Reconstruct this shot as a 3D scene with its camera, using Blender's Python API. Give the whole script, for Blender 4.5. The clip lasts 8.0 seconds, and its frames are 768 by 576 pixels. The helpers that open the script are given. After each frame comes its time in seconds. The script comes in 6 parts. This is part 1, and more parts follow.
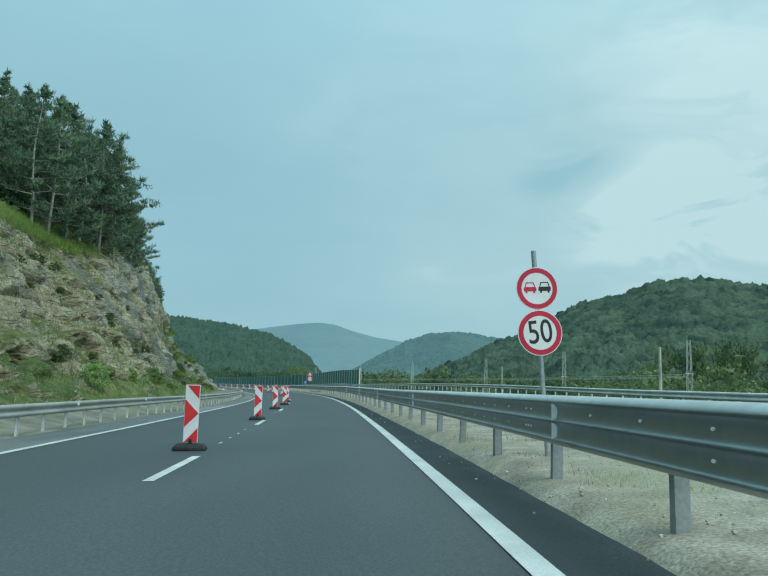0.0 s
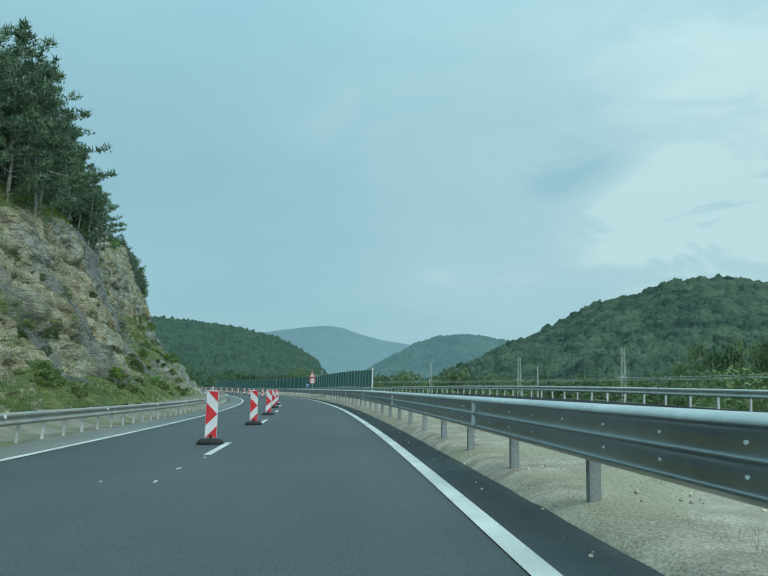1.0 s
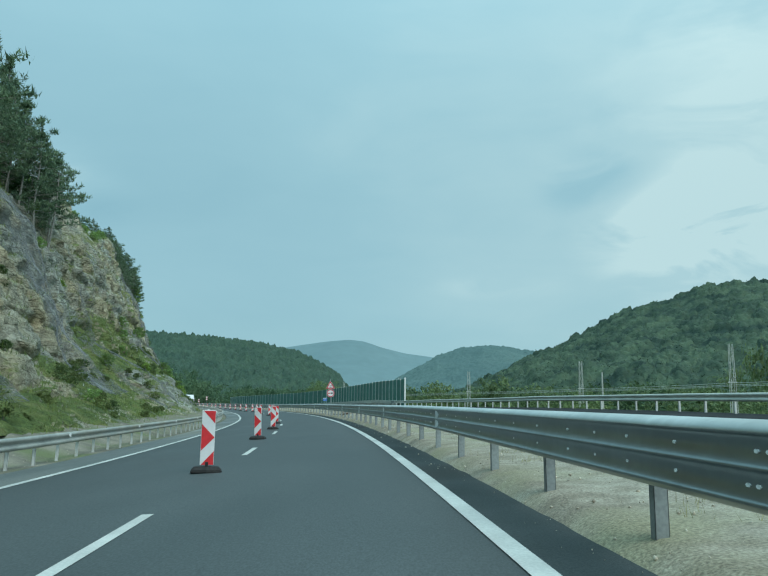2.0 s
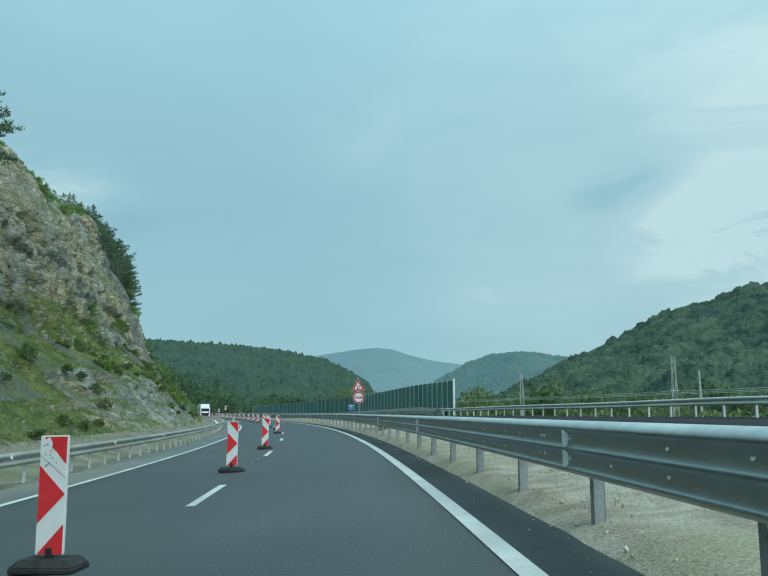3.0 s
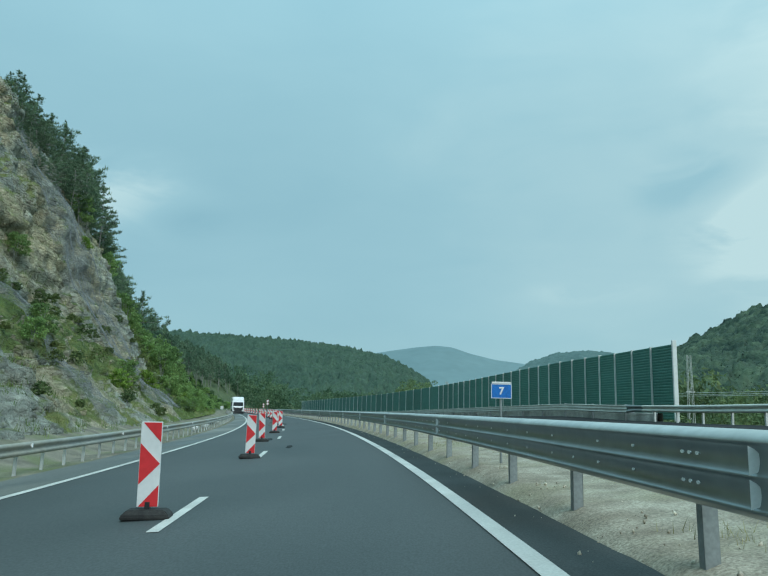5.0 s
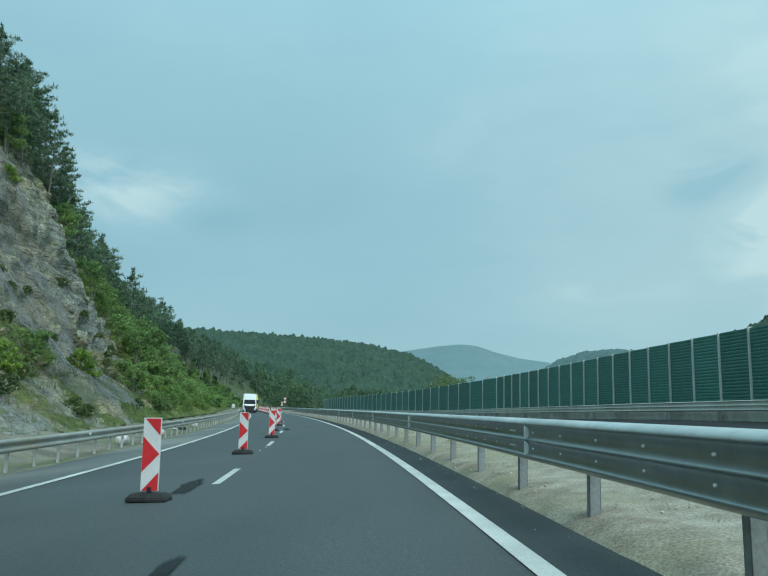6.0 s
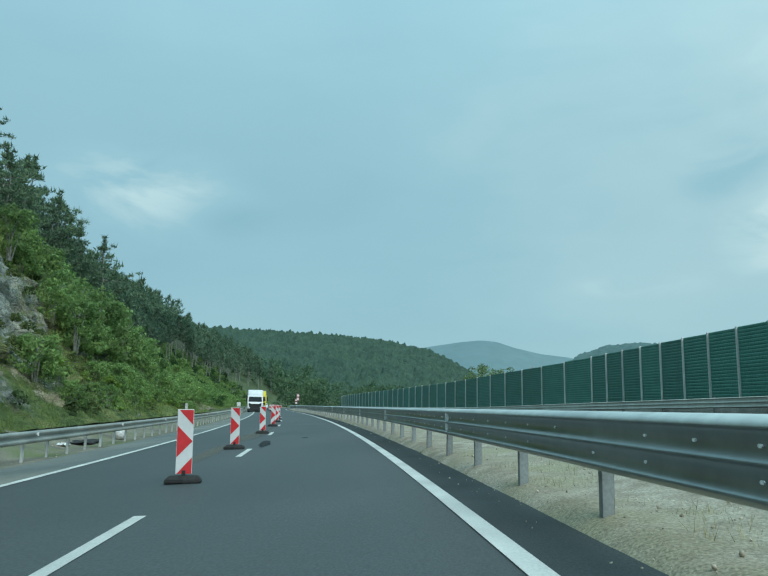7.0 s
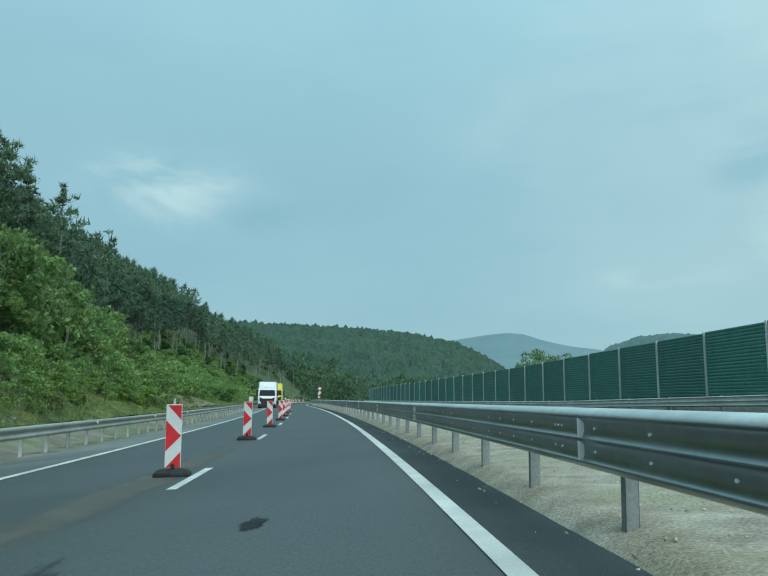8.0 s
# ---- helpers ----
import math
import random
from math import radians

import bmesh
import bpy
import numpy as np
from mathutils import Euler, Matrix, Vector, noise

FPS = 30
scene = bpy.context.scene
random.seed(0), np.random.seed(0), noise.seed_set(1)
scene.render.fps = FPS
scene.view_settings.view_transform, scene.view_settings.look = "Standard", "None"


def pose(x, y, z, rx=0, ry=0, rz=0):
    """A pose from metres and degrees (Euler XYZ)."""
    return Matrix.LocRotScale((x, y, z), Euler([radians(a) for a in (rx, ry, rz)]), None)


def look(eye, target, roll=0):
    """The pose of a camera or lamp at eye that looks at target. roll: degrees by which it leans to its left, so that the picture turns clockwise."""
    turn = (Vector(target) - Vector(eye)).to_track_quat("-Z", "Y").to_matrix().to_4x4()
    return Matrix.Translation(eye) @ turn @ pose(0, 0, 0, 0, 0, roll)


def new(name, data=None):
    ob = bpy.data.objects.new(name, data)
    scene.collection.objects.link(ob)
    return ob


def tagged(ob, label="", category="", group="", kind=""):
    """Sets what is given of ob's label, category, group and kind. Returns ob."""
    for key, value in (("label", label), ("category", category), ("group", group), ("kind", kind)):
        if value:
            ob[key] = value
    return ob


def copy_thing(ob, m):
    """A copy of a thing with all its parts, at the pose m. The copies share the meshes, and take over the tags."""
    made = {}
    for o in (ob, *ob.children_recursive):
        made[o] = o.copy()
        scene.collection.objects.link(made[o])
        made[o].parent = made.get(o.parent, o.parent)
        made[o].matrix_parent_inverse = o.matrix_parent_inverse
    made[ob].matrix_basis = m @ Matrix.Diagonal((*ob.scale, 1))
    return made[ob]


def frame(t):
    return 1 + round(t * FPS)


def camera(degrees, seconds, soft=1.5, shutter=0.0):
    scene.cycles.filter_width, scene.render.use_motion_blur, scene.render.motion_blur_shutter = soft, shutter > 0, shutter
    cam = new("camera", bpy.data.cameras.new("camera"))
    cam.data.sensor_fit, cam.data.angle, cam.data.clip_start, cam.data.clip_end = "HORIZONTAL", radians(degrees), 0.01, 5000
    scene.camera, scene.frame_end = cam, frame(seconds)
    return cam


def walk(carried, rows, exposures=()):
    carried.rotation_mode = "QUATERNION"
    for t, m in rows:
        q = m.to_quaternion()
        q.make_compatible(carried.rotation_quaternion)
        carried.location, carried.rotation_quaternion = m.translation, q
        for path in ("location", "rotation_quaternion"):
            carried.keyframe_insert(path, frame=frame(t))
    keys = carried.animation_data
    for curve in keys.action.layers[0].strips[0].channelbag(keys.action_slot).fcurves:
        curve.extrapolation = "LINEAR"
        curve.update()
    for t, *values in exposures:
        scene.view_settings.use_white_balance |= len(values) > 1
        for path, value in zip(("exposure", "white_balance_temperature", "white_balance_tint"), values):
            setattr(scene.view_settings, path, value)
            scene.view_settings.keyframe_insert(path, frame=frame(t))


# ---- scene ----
cam = camera(55.8, 8.0, 1.35)
PATH = [
    (0, (0.107, -1.253, 1.204), (0.106, 0.728, 1.479), 1.8),
    (0.5, (-0.604, 9.461, 1.24), (-0.61, 11.442, 1.514), 1.8),
    (1, (-1.363, 19.901, 1.248), (-1.384, 21.88, 1.531), 1.6),
    (1.5, (-2.218, 30.224, 1.269), (-2.265, 32.201, 1.57), 1.2),
    (3, (-5.43, 61.537, 1.371), (-5.583, 63.502, 1.711), 0.2),
    (3.5, (-6.852, 71.62, 1.36), (-7.047, 73.581, 1.701), 0.5),
    (4, (-8.457, 81.796, 1.395), (-8.695, 83.753, 1.731), 0.9),
    (4.5, (-10.129, 91.85, 1.368), (-10.409, 93.801, 1.702), 1.1),
    (6, (-16.636, 121.527, 1.361), (-17.017, 123.463, 1.690), 1.5),
    (6.5, (-19.088, 131.502, 1.321), (-19.499, 133.432, 1.645), 1.2),
    (7, (-21.752, 141.094, 1.274), (-22.180, 143.021, 1.595), 0.9),
    (7.5, (-24.476, 150.747, 1.285), (-24.939, 152.668, 1.594), 0.7),
    (8, (-27.433, 160.503, 1.276), (-27.929, 162.417, 1.580), 0.5),
]
walk(cam, [(t, look(e, g, r)) for t, e, g, r in PATH], [(0, 0.09, 6250, 5), (8, 0.09, 6250, 5)])

# ---- sky and sun: a bright overcast with a paler patch of cloud ----
SUN_AZ, SUN_EL = radians(-142), radians(44)      # left of north is positive
sun_way = Vector((-math.sin(SUN_AZ) * math.cos(SUN_EL), math.cos(SUN_AZ) * math.cos(SUN_EL), math.sin(SUN_EL)))
world = bpy.data.worlds.new("overcast_sky")
scene.world = world
world.use_nodes = True
wn, wl = world.node_tree.nodes, world.node_tree.links
wn.clear()


def wnode(kind, **kw):
    n = wn.new(kind)
    for k, v in kw.items():
        n.inputs[k].default_value = v
    return n


sky = wn.new("ShaderNodeTexSky")
sky.sky_type = "NISHITA"
sky.sun_disc = False
sky.sun_elevation, sky.sun_rotation = SUN_EL, -SUN_AZ
sky_dim = wn.new("ShaderNodeMix")
sky_dim.data_type, sky_dim.blend_type = "RGBA", "MULTIPLY"
sky_dim.inputs[0].default_value = 1.0
sky_dim.inputs[7].default_value = (0.1, 0.1, 0.1, 1)
wl.new(sky.outputs[0], sky_dim.inputs[6])
tc = wn.new("ShaderNodeTexCoord")
flat = wn.new("ShaderNodeMapping")
flat.inputs["Scale"].default_value = (1.0, 1.0, 2.6)
wl.new(tc.outputs["Generated"], flat.inputs[0])
n1 = wnode("ShaderNodeTexNoise", Scale=1.5, Detail=4.0, Roughness=0.5, Distortion=0.4)
n2 = wnode("ShaderNodeTexNoise", Scale=4.6, Detail=6.0, Roughness=0.55, Distortion=0.6)
wl.new(flat.outputs[0], n1.inputs["Vector"])
wl.new(flat.outputs[0], n2.inputs["Vector"])
ncomb = wn.new("ShaderNodeMix")
ncomb.inputs[0].default_value = 0.25
wl.new(n1.outputs[0], ncomb.inputs[2])
wl.new(n2.outputs[0], ncomb.inputs[3])
even = wn.new("ShaderNodeMath")
even.operation = "MULTIPLY_ADD"
even.inputs[1].default_value, even.inputs[2].default_value = 0.42, 0.29
wl.new(ncomb.outputs[0], even.inputs[0])
# thinner, paler cloud over the valley
dot = wn.new("ShaderNodeVectorMath")
dot.operation = "DOT_PRODUCT"
wl.new(tc.outputs["Generated"], dot.inputs[0])
dot.inputs[1].default_value = (.484, .775, .407)
glow = wn.new("ShaderNodeMapRange")
glow.interpolation_type = "SMOOTHSTEP"
glow.inputs[1].default_value, glow.inputs[2].default_value = 0.72, 1.0
glow.inputs[3].default_value, glow.inputs[4].default_value = -0.02, 0.13
wl.new(dot.outputs["Value"], glow.inputs[0])
addg = wn.new("ShaderNodeMath")
addg.operation = "ADD"
wl.new(even.outputs[0], addg.inputs[0])
wl.new(glow.outputs[0], addg.inputs[1])
cramp = wn.new("ShaderNodeValToRGB")
els = cramp.color_ramp.elements
els[0].position, els[0].color = 0.385, (0.272, 0.485, 0.560, 1)
els[1].position, els[1].color = 0.80, (0.56, 0.745, 0.755, 1)
e = els.new(0.56)
e.color = (0.34, 0.56, 0.625, 1)
# single soft clouds: a bright puff and a grey one over the right-hand hill, a small pale one over the pines
fluff = wnode("ShaderNodeTexNoise", Scale=6.5, Detail=7.0, Roughness=0.55, Distortion=0.5)
wl.new(flat.outputs[0], fluff.inputs["Vector"])
fray = wn.new("ShaderNodeMapRange")
fray.inputs[1].default_value, fray.inputs[2].default_value = 0.38, 0.60
fray.inputs[3].default_value, fray.inputs[4].default_value = 0.05, 1.0
wl.new(fluff.outputs[0], fray.inputs[0])
total = addg.outputs[0]
for way, wide, flatness, amount in (((.345, .905, .238), .17, 1.2, .42), ((.43, .86, .26), .20, 1.1, .26), ((.42, .83, .37), .30, 1.0, .12), ((.262, .92, .288), .12, 1.7, -.22),
                                    ((.375, .875, .30), .17, 2.0, -.30), ((-.50, .826, .268), .17, 2.0, .26), ((-.42, .873, .245), .09, 2.2, -.13), ((.12, .98, .16), .12, 5.0, .10)):
    gap = wn.new("ShaderNodeVectorMath")
    gap.operation = "SUBTRACT"
    wl.new(tc.outputs["Generated"], gap.inputs[0])
    gap.inputs[1].default_value = Vector(way).normalized()
    squash = wn.new("ShaderNodeVectorMath")
    squash.operation = "MULTIPLY"
    wl.new(gap.outputs[0], squash.inputs[0])
    squash.inputs[1].default_value = (1, 1, flatness)
    far_ = wn.new("ShaderNodeVectorMath")
    far_.operation = "LENGTH"
    wl.new(squash.outputs[0], far_.inputs[0])
    puff = wn.new("ShaderNodeMapRange")
    puff.interpolation_type = "SMOOTHSTEP"
    puff.inputs[1].default_value, puff.inputs[2].default_value = wide, wide * .1
    puff.inputs[3].default_value, puff.inputs[4].default_value = 0.0, amount
    wl.new(far_.outputs["Value"], puff.inputs[0])
    ragged = wn.new("ShaderNodeMath")
    ragged.operation = "MULTIPLY_ADD"
    wl.new(puff.outputs[0], ragged.inputs[0])
    wl.new(fray.outputs[0], ragged.inputs[1])
    wl.new(total, ragged.inputs[2])
    total = ragged.outputs[0]
wl.new(total, cramp.inputs[0])
smix = wn.new("ShaderNodeMix")
smix.data_type = "RGBA"
smix.inputs[0].default_value = 0.88
wl.new(sky_dim.outputs[2], smix.inputs[6])
wl.new(cramp.outputs[0], smix.inputs[7])
# an overcast is brightest overhead
sepw = wn.new("ShaderNodeSeparateXYZ")
wl.new(tc.outputs["Generated"], sepw.inputs[0])
lift = wn.new("ShaderNodeMapRange")
lift.inputs[1].default_value, lift.inputs[2].default_value = 0.0, 1.0
lift.inputs[3].default_value, lift.inputs[4].default_value = 0.945, 3.0
lpow = wn.new("ShaderNodeMath")
lpow.operation = "POWER"
lpow.inputs[1].default_value = 3.2
lclamp = wn.new("ShaderNodeMath")
lclamp.operation = "MAXIMUM"
lclamp.inputs[1].default_value = 0.0
wl.new(sepw.outputs[2], lclamp.inputs[0])
wl.new(lclamp.outputs[0], lpow.inputs[0])
wl.new(lpow.outputs[0], lift.inputs[0])
bg = wn.new("ShaderNodeBackground")
wl.new(lift.outputs[0], bg.inputs[1])
wl.new(smix.outputs[2], bg.inputs[0])
wout = wn.new("ShaderNodeOutputWorld")
wl.new(bg.outputs[0], wout.inputs[0])

sun_data = bpy.data.lights.new("sun", "SUN")
sun_data.energy, sun_data.angle, sun_data.color = 1.5, radians(30), (1.0, 0.985, 0.95)
sun = new("sun", sun_data)
sun.matrix_world = look((0, 0, 60), Vector((0, 0, 60)) - sun_way)

# ---- the road's line: s metres along it, u metres to the right of its middle dashes ----
S0, S1 = -80, 560
KS = [-80, -60, 0, 40, 80, 120, 160, 200, 260, 300, 340, 470, 560]
KH = [0.7, 1.36, 3.33, 5.46, 8.68, 13.92, 17.47, 20.2, 22.2, 22.0, 18, 3, -5]
rs = np.arange(S0, S1 + 1.0, 1.0)
rh = np.radians(np.interp(rs, KS, KH))
rx = np.concatenate([[0], np.cumsum(-(np.sin(rh)[1:] + np.sin(rh)[:-1]) / 2)])
ry = np.concatenate([[0], np.cumsum((np.cos(rh)[1:] + np.cos(rh)[:-1]) / 2)])
rx, ry = rx - rx[-S0] - 2.348, ry - ry[-S0]


def tilt(s):
    return np.interp(s, [0, 25, 60, 125, 160, 185, 260, 330], [.03, .03, .055, .055, .04, .03, .02, 0])


def far_side(s, u):
    """Height of the other carriageway, which lies a little above this one."""
    return np.interp(s, [22, 32, 55, 69, 88, 100, 115, 130, 138, 145, 155, 165, 178, 184, 207, 240, 330], [.70, .78, 1.06, 1.18, 1.27, 1.22, 1.21, 1.12, 1.16, 1.27, 1.18, 1.06, .90, .82, .50, .38, .3]) + 0.03 * (np.asarray(u) - 17)


def heading(s):
    return float(np.interp(s, rs, rh))


def along(s, u, z=0.0):
    """World place of s, u and a height."""
    h = np.interp(s, rs, rh)
    return np.stack(np.broadcast_arrays(np.interp(s, rs, rx) + np.cos(h) * u, np.interp(s, rs, ry) + np.sin(h) * u, z), -1)


def on_road(s, u, dz=0.0):
    return along(s, u, tilt(s) * np.asarray(u) + dz)


def su_of(x, y):
    """s and u of world places (arrays)."""
    x, y = np.ravel(x), np.ravel(y)
    i = np.argmin((x[:, None] - rx[None, ::4]) ** 2 + (y[:, None] - ry[None, ::4]) ** 2, axis=1) * 4
    c, sn = np.cos(rh[i]), np.sin(rh[i])
    dx, dy = x - rx[i], y - ry[i]
    return rs[i] - sn * dx + c * dy, c * dx + sn * dy


def upright(s, u, dz=0.0, turn=0.0):
    """Pose of a thing that stands at s, u on the road's plane and faces back along the road."""
    p = on_road(s, u, dz)
    return pose(float(p[0]), float(p[1]), float(p[2]), 0, 0, math.degrees(heading(s)) + turn)


# ---- materials ----
def material(name, c1, c2, scale=4.0, rough=0.8, bump=0.2, metal=0.0, fine=40.0, c3=None, big=0.35, island=0.0, spec=0.5, rough2=None, lo=0.35, hi=0.65, each=0.0, stretch=None, grain=0.22):
    """Two scales of noise between colours, with grain in the relief; island and each: how much single pieces differ."""
    m = bpy.data.materials.new(name)
    m.use_nodes = True
    n, l = m.node_tree.nodes, m.node_tree.links
    b = n["Principled BSDF"]
    b.inputs["Metallic"].default_value = metal
    b.inputs["Specular IOR Level"].default_value = spec
    co = n.new("ShaderNodeTexCoord").outputs["Object"]
    if stretch:
        mp = n.new("ShaderNodeMapping")
        mp.inputs["Scale"].default_value = stretch
        l.new(co, mp.inputs[0])
        co = mp.outputs[0]
    a = n.new("ShaderNodeTexNoise")
    a.inputs["Scale"].default_value, a.inputs["Detail"].default_value = scale, 5
    l.new(co, a.inputs["Vector"])
    f = n.new("ShaderNodeTexNoise")
    f.inputs["Scale"].default_value, f.inputs["Detail"].default_value = fine, 3
    l.new(co, f.inputs["Vector"])
    r = n.new("ShaderNodeValToRGB")
    r.color_ramp.elements[0].position, r.color_ramp.elements[0].color = lo, (*c1, 1)
    r.color_ramp.elements[1].position, r.color_ramp.elements[1].color = hi, (*c2, 1)
    l.new(a.outputs[0], r.inputs[0])
    col = r.outputs[0]
    if c3:
        g = n.new("ShaderNodeTexNoise")
        g.inputs["Scale"].default_value, g.inputs["Detail"].default_value = scale * big, 4
        l.new(co, g.inputs["Vector"])
        gr = n.new("ShaderNodeMapRange")
        gr.inputs[1].default_value, gr.inputs[2].default_value = 0.48, 0.66
        l.new(g.outputs[0], gr.inputs[0])
        mx = n.new("ShaderNodeMix")
        mx.data_type = "RGBA"
        l.new(gr.outputs[0], mx.inputs[0])
        l.new(col, mx.inputs[6])
        mx.inputs[7].default_value = (*c3, 1)
        col = mx.outputs[2]
    gv = n.new("ShaderNodeMapRange")
    gv.inputs[1].default_value, gv.inputs[2].default_value = 0.3, 0.7
    gv.inputs[3].default_value, gv.inputs[4].default_value = 1 - grain, 1 + grain
    l.new(f.outputs[0], gv.inputs[0])
    hv = n.new("ShaderNodeHueSaturation")
    l.new(col, hv.inputs["Color"])
    val = gv.outputs[0]
    for amount, node, out in ((island, "ShaderNodeNewGeometry", "Random Per Island"), (each, "ShaderNodeObjectInfo", "Random")):
        if amount:
            q = n.new("ShaderNodeMapRange")
            q.inputs[3].default_value, q.inputs[4].default_value = 1 - amount, 1 + amount
            l.new(n.new(node).outputs[out], q.inputs[0])
            mm = n.new("ShaderNodeMath")
            mm.operation = "MULTIPLY"
            l.new(val, mm.inputs[0])
            l.new(q.outputs[0], mm.inputs[1])
            val = mm.outputs[0]
    l.new(val, hv.inputs["Value"])
    l.new(hv.outputs[0], b.inputs["Base Color"])
    if rough2 is None:
        b.inputs["Roughness"].default_value = rough
    else:
        rr = n.new("ShaderNodeMapRange")
        rr.inputs[1].default_value, rr.inputs[2].default_value = 0.35, 0.65
        rr.inputs[3].default_value, rr.inputs[4].default_value = rough, rough2
        l.new(a.outputs[0], rr.inputs[0])
        l.new(rr.outputs[0], b.inputs["Roughness"])
    if bump:
        bp = n.new("ShaderNodeBump")
        bp.inputs["Strength"].default_value, bp.inputs["Distance"].default_value = bump, 0.5 / fine
        l.new(f.outputs[0], bp.inputs["Height"])
        l.new(bp.outputs[0], b.inputs["Normal"])
    return m


def leafy(name, c1, c2, scale=0.25, island=0.35, through_light=0.25, each=0.12, fine=1.6, grain=.22, bump=0.0):
    """Foliage: clumps of lighter and darker green, a little light let through."""
    m = material(name, c1, c2, scale, 0.65, bump, fine=fine, island=island, spec=0.2, each=each, grain=grain)
    n, l = m.node_tree.nodes, m.node_tree.links
    b = n["Principled BSDF"]
    t = n.new("ShaderNodeBsdfTranslucent")
    src = b.inputs["Base Color"].links[0].from_socket
    l.new(src, t.inputs["Color"])
    mx = n.new("ShaderNodeMixShader")
    mx.inputs[0].default_value = through_light
    l.new(b.outputs[0], mx.inputs[1])
    l.new(t.outputs[0], mx.inputs[2])
    l.new(mx.outputs[0], n["Material Output"].inputs[0])
    return m


M = {}
M["asphalt"] = material("asphalt", (0.056, 0.067, 0.067), (0.086, 0.099, 0.099), 0.35, 0.62, 0.35, fine=55, c3=(0.070, 0.080, 0.080), rough2=0.75, stretch=(1, 0.35, 1), spec=0.3)
M["old_asphalt"] = material("old_asphalt", (0.036, 0.040, 0.041), (0.052, 0.056, 0.057), 0.4, 0.95, 0.3, fine=50, spec=0.02)
M["shoulder"] = material("dark_shoulder_asphalt", (0.050, 0.060, 0.060), (0.070, 0.081, 0.081), 0.5, 0.85, 0.4, fine=55, c3=(0.055, 0.058, 0.055), spec=0.08)
M["dusty"] = material("dusty_shoulder_asphalt", (0.088, 0.098, 0.094), (0.145, 0.152, 0.140), 0.5, 0.42, 0.3, fine=40, c3=(0.20, 0.195, 0.165), rough2=0.75, stretch=(1.6, .25, 1), spec=.4)
M["litter"] = material("needle_litter", (0.058, 0.085, 0.036), (0.110, 0.140, 0.058), 0.4, 0.95, 0.5, fine=8)
M["gravel"] = material("gravel", (0.265, 0.23, 0.178), (0.42, 0.375, 0.298), 2.2, 0.95, 0.8, fine=34, c3=(0.32, 0.295, 0.20), big=0.22, grain=.34, spec=.1)
M["gravel_dark"] = material("grey_gravel", (0.165, 0.152, 0.122), (0.285, 0.26, 0.205), 0.9, 0.95, 1.0, fine=26, c3=(0.17, 0.19, 0.10), big=0.4, spec=.1)
M["soil"] = material("soil", (0.08, 0.12, 0.045), (0.14, 0.175, 0.065), 0.3, 0.95, 0.5, fine=9, c3=(0.20, 0.17, 0.10))
M["paint"] = material("road_paint", (0.52, 0.51, 0.47), (0.68, 0.67, 0.62), 1.2, 0.6, 0.15, fine=40, grain=.12, c3=(.48, .48, .45))
M["zinc"] = material("galvanised_steel", (0.265, 0.295, 0.298), (0.365, 0.40, 0.402), 0.6, 0.28, 0.0, metal=0.95, fine=6, rough2=0.42, grain=.07, c3=(.29, .315, .31))
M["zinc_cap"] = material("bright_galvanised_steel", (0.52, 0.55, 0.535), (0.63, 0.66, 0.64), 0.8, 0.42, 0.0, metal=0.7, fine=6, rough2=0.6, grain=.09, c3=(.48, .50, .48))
M["zinc_dull"] = material("dull_galvanised_steel", (0.34, 0.345, 0.315), (0.46, 0.46, 0.42), 0.8, 0.52, 0.0, metal=0.5, fine=6, rough2=0.7, grain=.1, c3=(.40, .37, .30))
M["zinc_light"] = material("pale_galvanised_post", (0.58, 0.59, 0.57), (0.72, 0.73, 0.70), 3.0, 0.6, 0.05, metal=0.2, fine=30, each=0.12, grain=.1)
M["zinc_pale"] = material("weathered_pale_steel", (0.54, 0.55, 0.50), (0.66, 0.67, 0.61), 0.8, 0.6, 0.0, metal=0.12, fine=6, rough2=0.65, grain=.06)
M["zinc_post"] = material("galvanised_post", (0.29, 0.32, 0.325), (0.44, 0.47, 0.48), 3.0, 0.42, 0.05, metal=0.6, fine=30, each=0.12, grain=.12)
M["bolt"] = material("pale_bolt", (0.90, 0.90, 0.90), (0.95, 0.95, 0.95), 5, 0.5, 0)
M["reflector"] = material("white_reflector", (0.84, 0.85, 0.84), (0.92, 0.92, 0.91), 5, 0.3, 0, grain=.04)
M["white"] = material("white_sheet", (0.70, 0.71, 0.70), (0.82, 0.82, 0.81), 1.5, 0.4, 0.0, fine=12, grain=.04)
M["red"] = material("red_sheet", (0.46, 0.013, 0.040), (0.58, 0.022, 0.058), 1.5, 0.4, 0.0, fine=12, grain=.04)
M["beacon_red"] = material("red_reflective_sheet", (0.60, 0.024, 0.030), (0.74, 0.042, 0.048), 1.5, 0.4, 0.0, fine=12, grain=.06)
M["black"] = material("black_print", (0.012, 0.012, 0.013), (0.02, 0.02, 0.02), 4.0, 0.5, 0.0)
M["blue"] = material("blue_sheet", (0.01, 0.13, 0.46), (0.015, 0.17, 0.55), 4.0, 0.4, 0.0)
M["rubber"] = material("black_rubber", (0.012, 0.012, 0.012), (0.035, 0.034, 0.032), 8.0, 0.85, 0.4, fine=60)
M["green_panel"] = material("green_panel", (0.050, 0.180, 0.145), (0.066, 0.215, 0.175), 1.5, 0.55, 0.1, fine=12, each=0.12)
